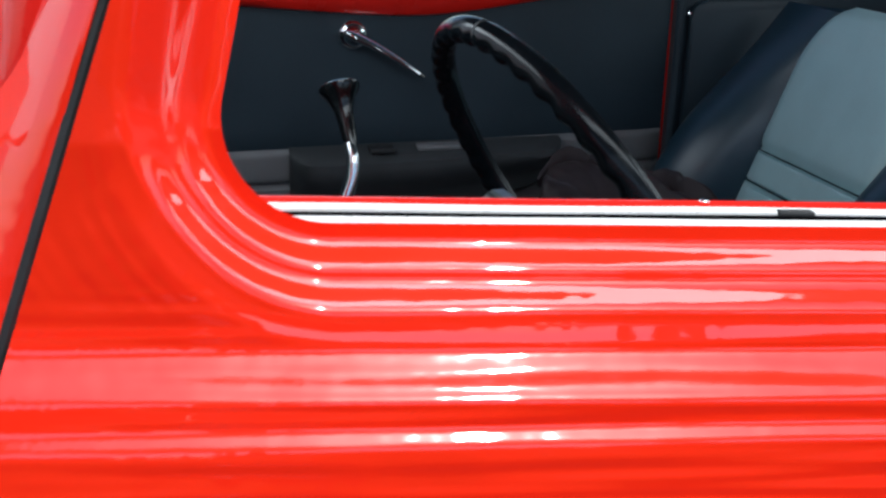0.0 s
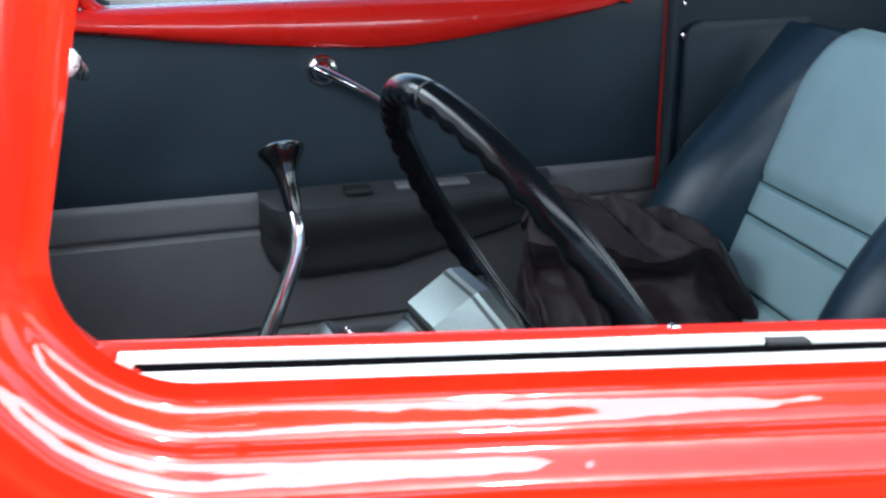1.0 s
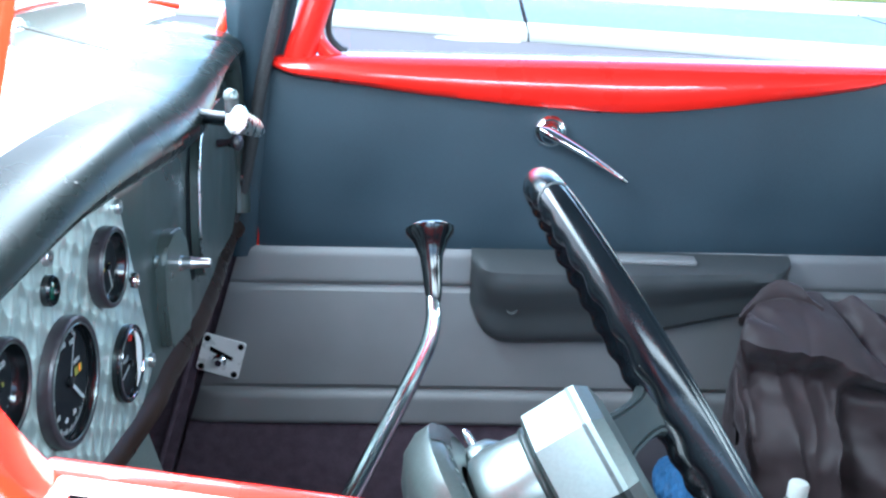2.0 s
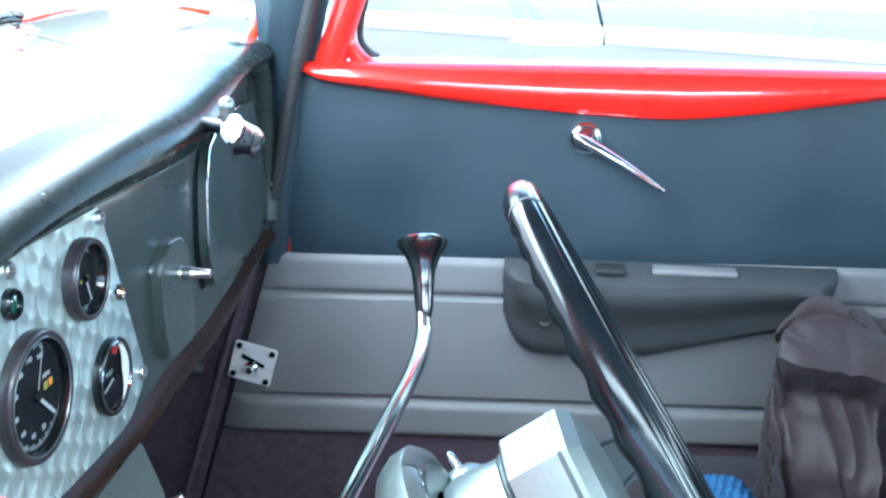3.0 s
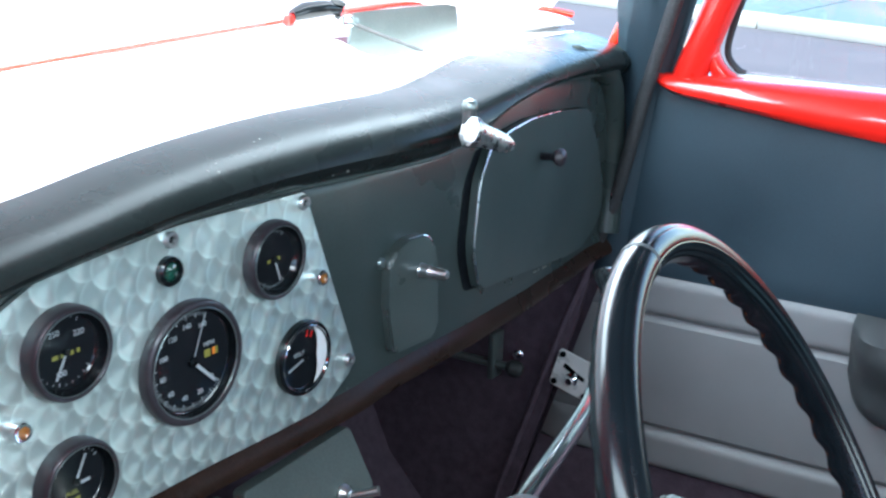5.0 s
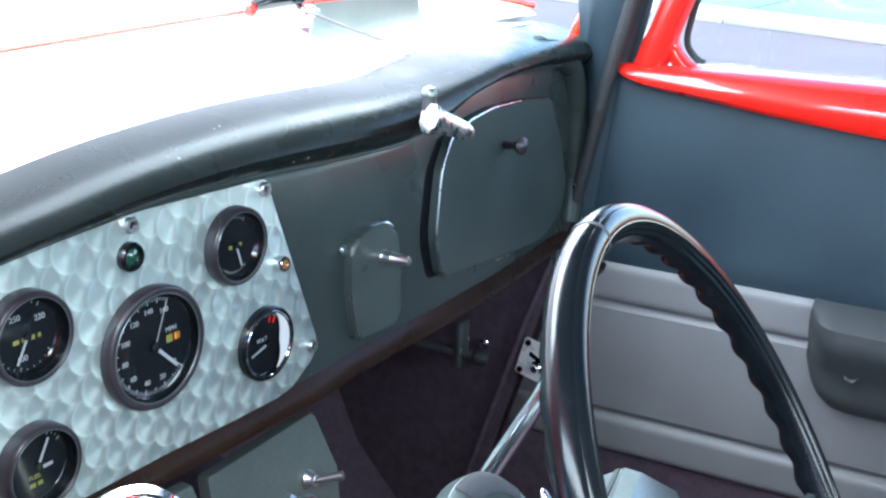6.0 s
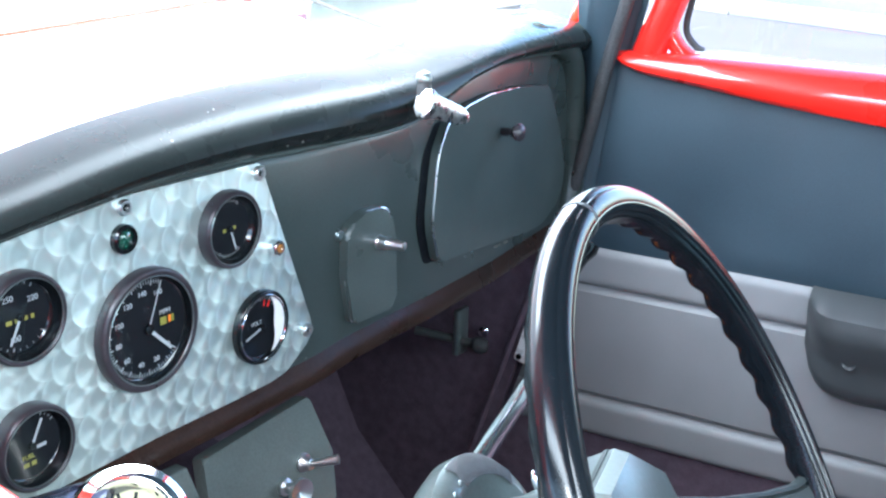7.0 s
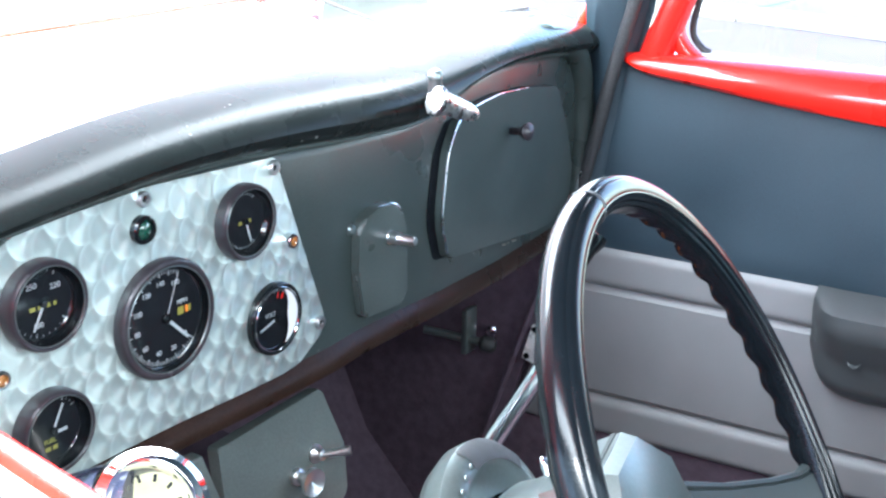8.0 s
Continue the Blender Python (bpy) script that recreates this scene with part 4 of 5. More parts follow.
sp = gauge("speedometer", "large black speedometer with white numerals, reading zero", 0.3725, 1.1208, 0.0435, 0.010, 0.0352, (-42, -296, 64, 4), -45)
for v in range(0, 161, 20):
    p = dial_point(0.3725, 1.1208, 0.0255, -42 - v * 254 / 160, 0.0036)
    words(str(v), 0.0052, Matrix.Translation(p) @ TURN, WHITE, sp)
words("MPH", 0.0050, Matrix.Translation(dial_point(0.3725 + 0.017, 1.1208 + 0.0075, 0, 0, 0.0036)) @ TURN, WHITE, sp, "lettering")
caption(sp, 0.3725 + 0.018, 1.1208, 0, [(-0.003, 0.0012, 0.0055, 0.0055, YELLOW), (0.0028, 0.0012, 0.002, 0.005, ORANGE), (0.0055, 0.0012, 0.002, 0.005, YELLOW)])
# a long thin white line, put in for a reflection on the dial
part("trip_hand", bar(0.3725, 1.1208, 0.0, 0.0320, 68, 0.0007, 0.0056), WHITE, sp)

ol = gauge("oil_gauge", "small black gauge with yellow caption in a hooded bezel", 0.455, 1.1715, 0.0290, 0.011, 0.0216, (-60, -300, 40, 10), -72)
caption(ol, 0.455, 1.1715, 0, [(-0.0045, -0.001, 0.003, 0.0026, YELLOW), (0.004, -0.0005, 0.0065, 0.0026, YELLOW)])
wt = gauge("water_gauge", "small black gauge with yellow caption and white numerals", 0.274, 1.161, 0.0290, 0.013, 0.0222, (-40, -300, 20, 5), -118)
caption(wt, 0.274, 1.161, 0, [(-0.007, -0.002, 0.004, 0.0026, YELLOW), (0.0015, -0.002, 0.009, 0.0026, YELLOW), (0.0095, -0.002, 0.002, 0.0026, YELLOW)])
for txt, a in (("250", 118), ("220", 40), ("100", -105)):
    words(txt, 0.0052, Matrix.Translation(dial_point(0.274, 1.161, 0.0140, a, 0.0036)) @ TURN, WHITE, wt)
fu = gauge("fuel_gauge", "small black fuel gauge with yellow lettering", 0.2735, 1.0765, 0.0280, 0.013, 0.0222, (35, 145, 12, 3), 62)
words("FUEL", 0.0042, Matrix.Translation(dial_point(0.2735 - 0.002, 1.0765 - 0.0075, 0, 0, 0.0036)) @ TURN, YELLOW, fu, "lettering")
caption(fu, 0.2735, 1.0765, 0, [(-0.004, -0.0125, 0.004, 0.0028, YELLOW), (0.0015, -0.0125, 0.0035, 0.0028, YELLOW), (0.008, -0.003, 0.007, 0.0022, WHITE)])
vo = gauge("volt_gauge", "black voltmeter with a bright rim and a pale crescent inside", 0.4872, 1.0845, 0.0298, 0.0075, 0.0244, (35, 145, 16, 4), 196, chrome=True)
words("VOLT", 0.0048, Matrix.Translation(dial_point(0.4872 - 0.005, 1.0845 + 0.004, 0, 0, 0.0036)) @ TURN, WHITE, vo, "lettering")
part("red_zone", join(bar(0.4872, 1.0845, 0.0165, 0.0215, 62, 0.0016, 0.0037), bar(0.4872, 1.0845, 0.0165, 0.0215, 78, 0.0012, 0.0037)), RED_IN, vo)
cres = [dial_point(0.4872, 1.0845, 0.0246, a, 0.0058) for a in range(-68, 69, 4)]
cres += [dial_point(0.4872, 1.0845, 0.0246 - 0.0118 * math.cos(radians(a * 90 / 68)), a, 0.0058) for a in range(64, -65, -4)]
part("crescent", prism(cres, (0.0005, 0, 0)), TOP, vo, "white crescent ring")

# chrome clock on the left of the column
cw = thing("column_clock", (0.0, 0.17, 1.10), "chrome-rimmed clock with a cream dial on a dark pod", "clock")
cc, ca = Vector((-0.080, 0.264, 1.056)), Vector((0.72, -0.20, 0.60)).normalized()
part("rim", lathe([(0.030, -0.020), (0.0345, -0.010), (0.0372, 0.0), (0.0355, 0.009), (0.0300, 0.0125), (0.0255, 0.008), (0.0240, 0.0015)], cc, ca, 44), CHROME, cw, "chrome rim")
part("dial", lathe([(0.0240, 0.0016), (0.0, 0.0016)], cc, ca, 30), CREAM, cw, "cream dial")
_, va, vb = frame_of(ca)
part("dial_marks", join(*[prism([cc + ca * 0.0020 + (va * math.cos(t + e) + vb * math.sin(t + e)) * r for r, e in ((0.0170, -0.05), (0.0215, -0.04), (0.0215, 0.04), (0.0170, 0.05))], ca * 0.0003) for t in (k * math.tau / 12 for k in range(12))]), BLACK, cw)
part("pod", tube([cc - ca * 0.010, cc + Vector((-0.026, -0.008, -0.010)), cc + Vector((-0.055, -0.024, -0.020)), cc + Vector((-0.09, -0.034, -0.045)), cc + Vector((-0.12, -0.036, -0.07))], [0.031, 0.0315, 0.029, 0.025, 0.020], 22), mat("dark_blue_enamel", (0.009, 0.012, 0.026), 0.3, 0, 0.2, 40, coat=0.3), cw, "dark blue enamelled pod")

# switch panel under the dash
PLATE = mat("worn_grey_plate", (0.095, 0.112, 0.105), 0.40, 0, 0.25, 16, 0.02, 500, spec=0.35, rvar=0.08)
sw = thing("switch_panel", (-0.17, 0.47, 1.01), "grey metal switch panel hung under the dash", "switch panel")
so = rounded([(0.437, 0.875), (0.434, 0.9865), (0.5625, 0.9905), (0.5885, 0.928), (0.588, 0.875)], [0.004, 0.004, 0.006, 0.018, 0.01], 5)
part("plate", prism([(-0.201 + (0.99 - p.y) * 0.10, p.x, p.y) for p in so], (0.012, 0, 0.0015), 0.002), PLATE, sw, "grey painted plate", 12)
part("side_plate", prism([(-0.199, 0.400, 0.88), (-0.199, 0.396, 0.992), (-0.199, 0.416, 0.9905), (-0.193, 0.428, 0.95), (-0.186, 0.432, 0.88)], (0.012, 0, 0), 0.002), PLATE, sw, "", 12)
kb = part("pull_knob", lathe([(0.0075, 0), (0.0075, 0.006), (0.0048, 0.008), (0.0048, 0.014), (0.0095, 0.018), (0.0122, 0.021), (0.0122, 0.025), (0.007, 0.023), (0.0, 0.021)], (-0.184, 0.520, 0.9270), (1, -0.12, 0.10), 22), NICKEL, sw, "chrome pull knob")
tg = part("toggle_switch", lathe([(0.0085, 0), (0.0085, 0.004), (0.006, 0.007), (0.005, 0.011), (0.0, 0.012)], (-0.185, 0.547, 0.9365), (1, 0, 0.12), 18), NICKEL, sw, "chrome toggle switch")
part("toggle_lever", tube([(-0.175, 0.547, 0.938), (-0.165, 0.553, 0.9405), (-0.154, 0.559, 0.944)], [0.0028, 0.0034, 0.0042], 10), NICKEL, tg)

# ---- steering wheel, column and shift lever ----
WC, WN = Vector((0.2203, 0.4081, 1.0961)), Vector((0.851, 0.128, 0.509)).normalized()
WU = (Vector((0, 0, 1)) - WN * WN.z).normalized()
WS = WN.cross(WU)          # towards the driver's left when seen from the seat side
WR = 0.180


def wheel_pt(r, ang, h=0.0):
    return WC + WN * h + r * (math.cos(radians(ang)) * WU + math.sin(radians(ang)) * WS)


wheel = thing("steering_wheel", WC, "black steering wheel with finger grips and satin spokes", "steering wheel")
secs = []
NA, NB = 360, 44
for i in range(NA):
    ang = 360 * i / NA
    grip = 0.5 + 0.5 * math.cos(radians(ang * 44))
    row = []
    for j in range(NB):
        b = j * math.tau / NB
        cb, sb = math.cos(b), math.sin(b)
        rr = 0.0102
        back = max(0.0, math.cos(b + radians(112))) ** 3     # the side away from the driver carries the finger bumps
        rr += 0.0026 * grip * back
        rr -= 0.0007 * (bead(b, radians(48), 0.16, 1) + bead(b, radians(140), 0.16, 1))
        row.append(wheel_pt(WR + rr * 1.02 * cb, ang, rr * 1.05 * sb))
    secs.append(row)
secs.append(secs[0])
bm = loft(secs, True)
bmesh.ops.remove_doubles(bm, verts=bm.verts, dist=1e-5)
part("rim", bm, RIMBLK, wheel, "glossy black rim with finger bumps behind")
part("rim_joint", tube([wheel_pt(WR, 4, 0.0), wheel_pt(WR, 5.2, 0.0)], 0.0108, 24), RUBBER, wheel, "dark joint in the rim")
part("rim_seam", tube([wheel_pt(WR - 0.0032, a, 0.0098) for a in range(-178, 181, 3)], 0.0006, 6), BLACK, wheel)
SPOKE = mat("dull_satin_spoke", (0.032, 0.040, 0.041), 0.38, 0.2, 0.02, 30, 0.0, 500, spec=0.4, rvar=0.01)


def spoke(ang):
    secs = []
    d = math.cos(radians(ang)) * WU + math.sin(radians(ang)) * WS
    t = WN.cross(d)
    for u in (0, 0.15, 0.4, 0.7, 0.9, 1.0):
        r = 0.035 + (WR - 0.008 - 0.035) * u
        w = 0.025 - 0.008 * math.sin(math.pi * u * 0.8) + (0.004 if u == 1 else 0)
        h = -0.048 + 0.046 * u ** 1.2
        c = WC + d * r + WN * h
        prof = [(-1, -0.003), (-0.93, 0.001), (-0.80, 0.0015), (-0.74, -0.0005), (-0.66, 0.002), (0, 0.0035), (0.66, 0.002), (0.74, -0.0005), (0.80, 0.0015), (0.93, 0.001), (1, -0.003), (0.9, -0.007), (-0.9, -0.007)]
        secs.append([c + t * (w * a) + WN * b for a, b in prof])
    return loft(secs, True, True)


for a in (-117, 117, 180):
    part("spoke", spoke(a), SPOKE, wheel, "satin grey spoke with grooved edges")
part("hub", lathe([(0.034, -0.066), (0.036, -0.062), (0.036, -0.052), (0.032, -0.047), (0.020, -0.045), (0.018, -0.042), (0.0, -0.041)], WC, WN, 36), SPOKE, wheel, "round hub with a horn button")

col = thing("steering_column", WC - WN * 0.3, "cast aluminium tilt steering column with bell collar", "steering column")


def col_ring(s, r, cw=0.0104, cu=-0.0064):
    """An eight-sided section of the column housing at a distance s ahead of the wheel."""
    return [WC - WN * s + WS * (cw + r * math.sin(radians(a))) + WU * (cu + r * math.cos(radians(a))) for a in range(-19, 341, 45)]


house = part("signal_housing", loft([col_ring(0.036, 0.044), col_ring(0.040, 0.057), col_ring(0.048, 0.062), col_ring(0.088, 0.0605), col_ring(0.0905, 0.057)], True, True), CAST, col, "faceted cast aluminium housing", 20)
part("housing_groove", loft([col_ring(0.0515, 0.0626), col_ring(0.0545, 0.0626)], True, True), FACE, house, "", 20)
part("neck", lathe([(0.040, 0.0), (0.0475, 0.004), (0.050, 0.036), (0.047, 0.046), (0.040, 0.050)], WC - WN * 0.0900 - WU * 0.008, -WN, 36), CAST, col, "round neck")
part("neck_ring", lathe([(0.0490, 0.0), (0.0500, 0.0015), (0.0500, 0.0035), (0.0490, 0.005)], WC - WN * 0.0915 - WU * 0.008, -WN, 36), FACE, col)
BC = WC - WN * 0.137 + WU * 0.010
bell = part("bell_collar", lathe([(0.030, 0.003), (0.046, 0.002), (0.052, 0.0), (0.061, 0.003), (0.066, 0.009), (0.065, 0.020), (0.058, 0.032), (0.044, 0.042), (0.032, 0.047), (0.026, 0.055)], BC, -WN, 48), CAST, col, "bell-shaped shift collar")
for k in range(6):
    a = radians(8 + 11 * k)
    part("gear_mark", lathe([(0.0022, 0.0), (0.0018, 0.0008), (0.0, 0.0010)], BC + WN * -0.0008 + 0.0555 * (math.cos(a) * WU + math.sin(a) * WS), WN, 10), CAST, bell)
slot = []
for k in range(13):
    a = -5 + 62 * k / 12
    d = math.cos(radians(a)) * WU - math.sin(radians(a)) * WS
    slot.append([BC - WN * (h - 0.0008) + d * r for h, r in ((0.0003, 0.051), (0.0028, 0.0608), (0.0086, 0.0660))])
part("collar_slot", loft(slot), RUBBER, bell, "dark gear window")
part("column_tube", lathe([(0.026, 0.0), (0.026, 0.42)], WC - WN * 0.20, -WN, 30), FACE_LT, col, "painted column tube")
bd = (WU * 0.55 - WS * 0.83).normalized()
bp = Vector((0.0945, 0.442, 1.036))
part("tilt_boss", lathe([(0.022, -0.030), (0.0215, 0.002), (0.019, 0.009), (0.012, 0.0145), (0.0, 0.0165)], bp, WU * 0.9 - WS * 0.3, 26), CAST, col, "domed cast boss")
part("boss_stud", lathe([(0.005, 0.0), (0.005, 0.003), (0.0035, 0.005), (0.0035, 0.011), (0.002, 0.016), (0.0, 0.0175)], bp + bd * 0.014, WU * 0.9 - WS * 0.2, 14), CHROME, col, "bright stud")

RODM = mat("polished_steel_rod", (0.74, 0.77, 0.79), 0.19, 1, 0.06, 40, 0.02, 700, rvar=0.05)
lev = thing("shift_lever", (0.03, 0.46, 1.0), "chrome shift lever with a flared black knob", "shift lever")
kt = Vector((0.047, 0.562, 1.175))
pts = smooth_path([(-0.071, 0.465, 0.795), (-0.058, 0.469, 0.86), (-0.028, 0.480, 0.935), (0.006, 0.494, 1.005), (0.036, 0.508, 1.066), (0.050, 0.517, 1.098), (0.0530, 0.523, 1.116), (0.0520, 0.530, 1.127), (0.0485, 0.554, 1.156)], 6)
part("rod", tube(pts, [0.0086 - 0.0034 * min(1, i / (len(pts) - 1)) for i in range(len(pts))], 14), RODM, lev, "bent chrome rod")
kd = (kt - Vector((0.0535, 0.527, 1.122))).normalized()
part("knob", lathe([(0.0052, -0.058), (0.0068, -0.050), (0.0078, -0.035), (0.0090, -0.022), (0.0135, -0.010), (0.0188, -0.003), (0.0195, 0.001), (0.0165, 0.003), (0.015, 0.0015), (0.0, 0.0015)], kt, kd, 28), BLACK, lev, "flared glossy black knob")

# ---- passenger seat ----
seat = thing("passenger_seat", (0.70, 0.92, 0.43), "dark bucket seat with a ribbed pale grey leather centre", "car seat")
lean = 0.38


def back_pt(u, v, off):
    """u across the seat (-1..1), v up the backrest in metres."""
    return Vector((0.700 + lean * v - off * 0.93, 0.90 + 0.30 * u, 0.682 + v + off * 0.36))


def back_panel(name, u0, u1, v0, v1, material, label, puff=0.02, base=0.02, n=18, top_round=0.0, side=None):
    secs = []
    for j in range(n + 1):
        q = j / n
        v = v0 + (v1 - v0) * q
        row = []
        for i in range(n + 1):
            p = i / n
            sq = math.sqrt(max(0, 1 - (1 - min(1, q * 8, (1 - q) * 8)) ** 2)) * math.sqrt(max(0, 1 - (1 - min(1, p * 8, (1 - p) * 8)) ** 2))
            wid = 1.0
            if top_round and v > v1 - top_round:
                wid = math.sqrt(max(0.02, 1 - ((v - v1 + top_round) / top_round) ** 2 * 0.75))
            uu = (u0 + u1) / 2 + (p - 0.5) * (u1 - u0) * wid
            row.append(back_pt(uu, v, base + puff * sq))
        secs.append(row)
    return part(name, loft(secs), material, seat, label)


part("seat_shell", loft([[back_pt(u, v, -0.05 + 0.05 * math.cos(u * 1.4)) for u in (-1.05, -0.9, -0.5, 0, 0.5, 0.9, 1.05)] for v in (-0.1, 0.1, 0.3, 0.44, 0.5)]), SEATD, seat, "dark seat shell")
for k, (a, b) in enumerate(((0.00, 0.045), (0.047, 0.136), (0.138, 0.226), (0.228, 0.273))):
    back_panel("back_rib", -0.50, 0.52, a, b, SEATG, "pale grey leather rib", 0.014, 0.022, 14)
back_panel("back_centre", -0.50, 0.52, 0.275, 0.500, SEATG, "smooth pale grey leather centre", 0.016, 0.022, 22, 0.10)
for sgn in (-1, 1):
    secs = []
    for j in range(17):
        v = -0.06 + 0.55 * j / 16
        w = 0.30 - 0.10 * max(0, (v - 0.2) / 0.3) ** 2
        bulge = float(np.interp(v, [-0.06, 0.1, 0.2, 0.27, 0.37, 0.44, 0.49], [0.12, 0.125, 0.12, 0.105, 0.055, 0.028, 0.012]))
        row = []
        for i in range(11):
            p = i / 10
            u = sgn * (0.485 + (0.565) * p)
            row.append(back_pt(u * (1 - 0.25 * max(0, (v - 0.35) / 0.15) * 0.6), v, 0.006 + bulge * math.sin(math.pi * (0.92 * p)) ** 0.55))
        secs.append(row)
    part("side_bolster", loft(secs), SEATD, seat, "dark leather side bolster")
cush = []
for j in range(13):
    x = 0.24 + 0.48 * j / 12
    cush.append([Vector((x, 0.62 + 0.58 * i / 14, 0.665 + 0.045 * math.sin(math.pi * i / 14) ** 0.4 * min(1, (j + 0.5) / 2) - 0.02 * (1 - j / 12) + (0.03 if i in (0, 1, 13, 14) else 0))) for i in range(15)])
part("cushion", loft([[Vector((0.19, v.y, 0.46)) for v in cush[0]]] + cush + [[Vector((0.75, v.y, 0.60)) for v in cush[0]]]), mat("dark_seat_cushion", (0.022, 0.018, 0.022), 0.6, 0, 0.2, 30, 0.2, 600), seat, "dark leather cushion")
part("seat_base", rbox((0.42, 0.91, 0.50), (0.42, 0.52, 0.16), 0.02), RUBBER, seat, "black seat base")

# ---- loose things ----
def heap(name, cx, cy, cz, sx, sy, sz, material, label, category, folds=5, seed=1, n=44):
    """A crumpled piece of cloth."""
    secs = []
    for j in range(n + 1):
        v = j / n
        row = []
        for i in range(n + 1):
            u = i / n
            x, y = (u - 0.5) * 2, (v - 0.5) * 2
            r = math.hypot(x, y)
            z = sz * max(0.0, 1 - r ** 1.7)
            q = Vector((x * 1.6 + seed, y * 1.6, seed * 0.7))
            z += sz * 0.55 * (abs(noise.noise(q * folds * 0.35)) - 0.2) * (1.1 - 0.6 * r)
            z += sz * 0.20 * abs(noise.noise(q * folds * 0.9))
            dx = 0.12 * noise.noise(q * 2 + Vector((9, 0, 0)))
            row.append(Vector((cx + (x + dx) * sx, cy + (y + 0.12 * noise.noise(q * 2 + Vector((0, 7, 0)))) * sy, cz + max(z, 0.0))))
        secs.append(row)
    ob = solid(name, loft(secs), material, label, category, angle=60)
    return ob


# the jacket: four lines across it (hem behind, back of the top, front of the top, hem in front), joined by cloth
JACKET_TOP = [(0.418, 1.000, 0.900), (0.412, 1.010, 0.945), (0.437, 1.030, 0.962), (0.490, 1.045, 0.968), (0.540, 1.055, 0.964), (0.595, 1.025, 0.952), (0.645, 0.980, 0.940), (0.682, 0.950, 0.898), (0.735, 0.935, 0.795), (0.760, 0.940, 0.725)]
JACKET_LIP = [(0.416, 0.990, 0.880), (0.404, 0.985, 0.925), (0.435, 0.965, 0.922), (0.480, 0.958, 0.922), (0.525, 0.950, 0.914), (0.575, 0.925, 0.902), (0.630, 0.915, 0.920), (0.678, 0.912, 0.868), (0.728, 0.905, 0.780), (0.765, 0.910, 0.720)]


def lobe(v, c, w):
    return math.exp(-((v - c) / w) ** 2)


def jacket_cloth(nu=170, nv=150):
    top, lip = smooth_path(JACKET_TOP, 24), smooth_path(JACKET_LIP, 24)
    rows = []
    for i in range(nu + 1):
        u = i / nu
        k = u * (len(top) - 1)
        a, b = top[int(k)].lerp(top[min(int(k) + 1, len(top) - 1)], k % 1), lip[int(k)].lerp(lip[min(int(k) + 1, len(lip) - 1)], k % 1)
        spread = min(1.0, u * 7) ** 0.7
        pleat = math.sin(23 * u + 2.4 * noise.noise(Vector((u * 5, 1, 3)))) + 0.5 * math.sin(51 * u + 3 * noise.noise(Vector((u * 6, 7, 3))))
        foot = Vector((b.x + 0.012 * pleat, b.y - 0.055 * spread - 0.012 * pleat * spread, 0.704))
        heel = Vector((a.x, a.y + 0.07 * spread, 0.704))
        row = []
        for j in range(nv + 1):
            v = j / nv
            if v < 0.22:                                   # behind, hidden from the driver
                t = v / 0.22
                p = heel.lerp(a, t) + Vector((0, 0.02 * math.sin(math.pi * t), 0))
            elif v < 0.52:                                 # the lying top with its slanting furrows
                t = (v - 0.22) / 0.30
                p = a.lerp(b, t)
                p.z += 0.010 * math.sin(math.pi * t) - 0.006 * lobe(t, 0.35, 0.25)
                for c, w, d in ((0.50, 0.030, -0.024), (0.555, 0.022, 0.013), (0.615, 0.030, -0.026), (0.665, 0.022, 0.012), (0.36, 0.05, 0.008), (0.24, 0.03, -0.008)):
                    p.z += d * lobe(u - 0.16 * (t - 0.5), c, w) * math.sin(math.pi * min(1, max(0, t * 0.85 + 0.12)))
            else:                                          # the steep front, tucked in below its edge
                t = (v - 0.52) / 0.48
                p = b.lerp(foot, t)
                q = Vector((u * 9, t * 1.1 - u * 3, 5))
                crease = 1 - 2.6 * abs(noise.noise(q))
                p.y += (0.055 * math.sin(math.pi * min(1, t * 1.7)) * lobe(t, 0.16, 0.22) - 0.014 * crease * math.sin(math.pi * t) - 0.010 * pleat * t) * spread
                p.y -= 0.024 * spread * lobe(u + 0.10 * t, 0.46, 0.022) * math.sin(math.pi * min(1, t * 1.05)) ** 0.5
                p.x += (0.010 * noise.noise(Vector((t * 5, u * 2, 1))) + 0.026 * noise.noise(Vector((t * 9, 4, 2))) * (1 - spread)) * math.sin(math.pi * min(1, t))
            n3 = p * 20
            p += 0.0035 * noise.noise_vector(n3) + 0.0022 * noise.noise_vector(n3 * 2.3)
            p += Vector((0, 0, -0.004 * max(0, 1 - 5 * abs(noise.noise(p * 11 + Vector((3, 1, 8)))))))
            row.append(p)
        rows.append(row)
    return loft(rows)


jk = thing("jacket", (0.545, 0.965, 0.70), "crumpled dark brown jacket lying on the seat", "jacket")
part("body", jacket_cloth(), CLOTH, jk, "", 42)
# the collar stands up behind the left end
secs = []
for i in range(25):
    t = i / 24
    base = Vector((0.408 + 0.10 * t, 1.022 + 0.020 * math.sin(math.pi * t), 0.935 + 0.02 * t))
    rise_z = 0.042 * math.sin(math.pi * (0.12 + 0.80 * t)) ** 1.5 + 0.004 * noise.noise(Vector((t * 6, 2, 2)))
    secs.append([base + Vector((0, dy - 0.004, 0)) + Vector((0.004 * noise.noise(Vector((t * 5, k, 1))), 0, rise_z * h)) for k, (dy, h) in enumerate(((-0.004, -0.3), (-0.004, 0.5), (-0.0035, 0.92), (0.0, 1.0), (0.0035, 0.92), (0.004, 0.5), (0.004, -0.3)))])
part("collar", loft(secs), CLOTH, jk, "turned-up collar", 80)
secs = []
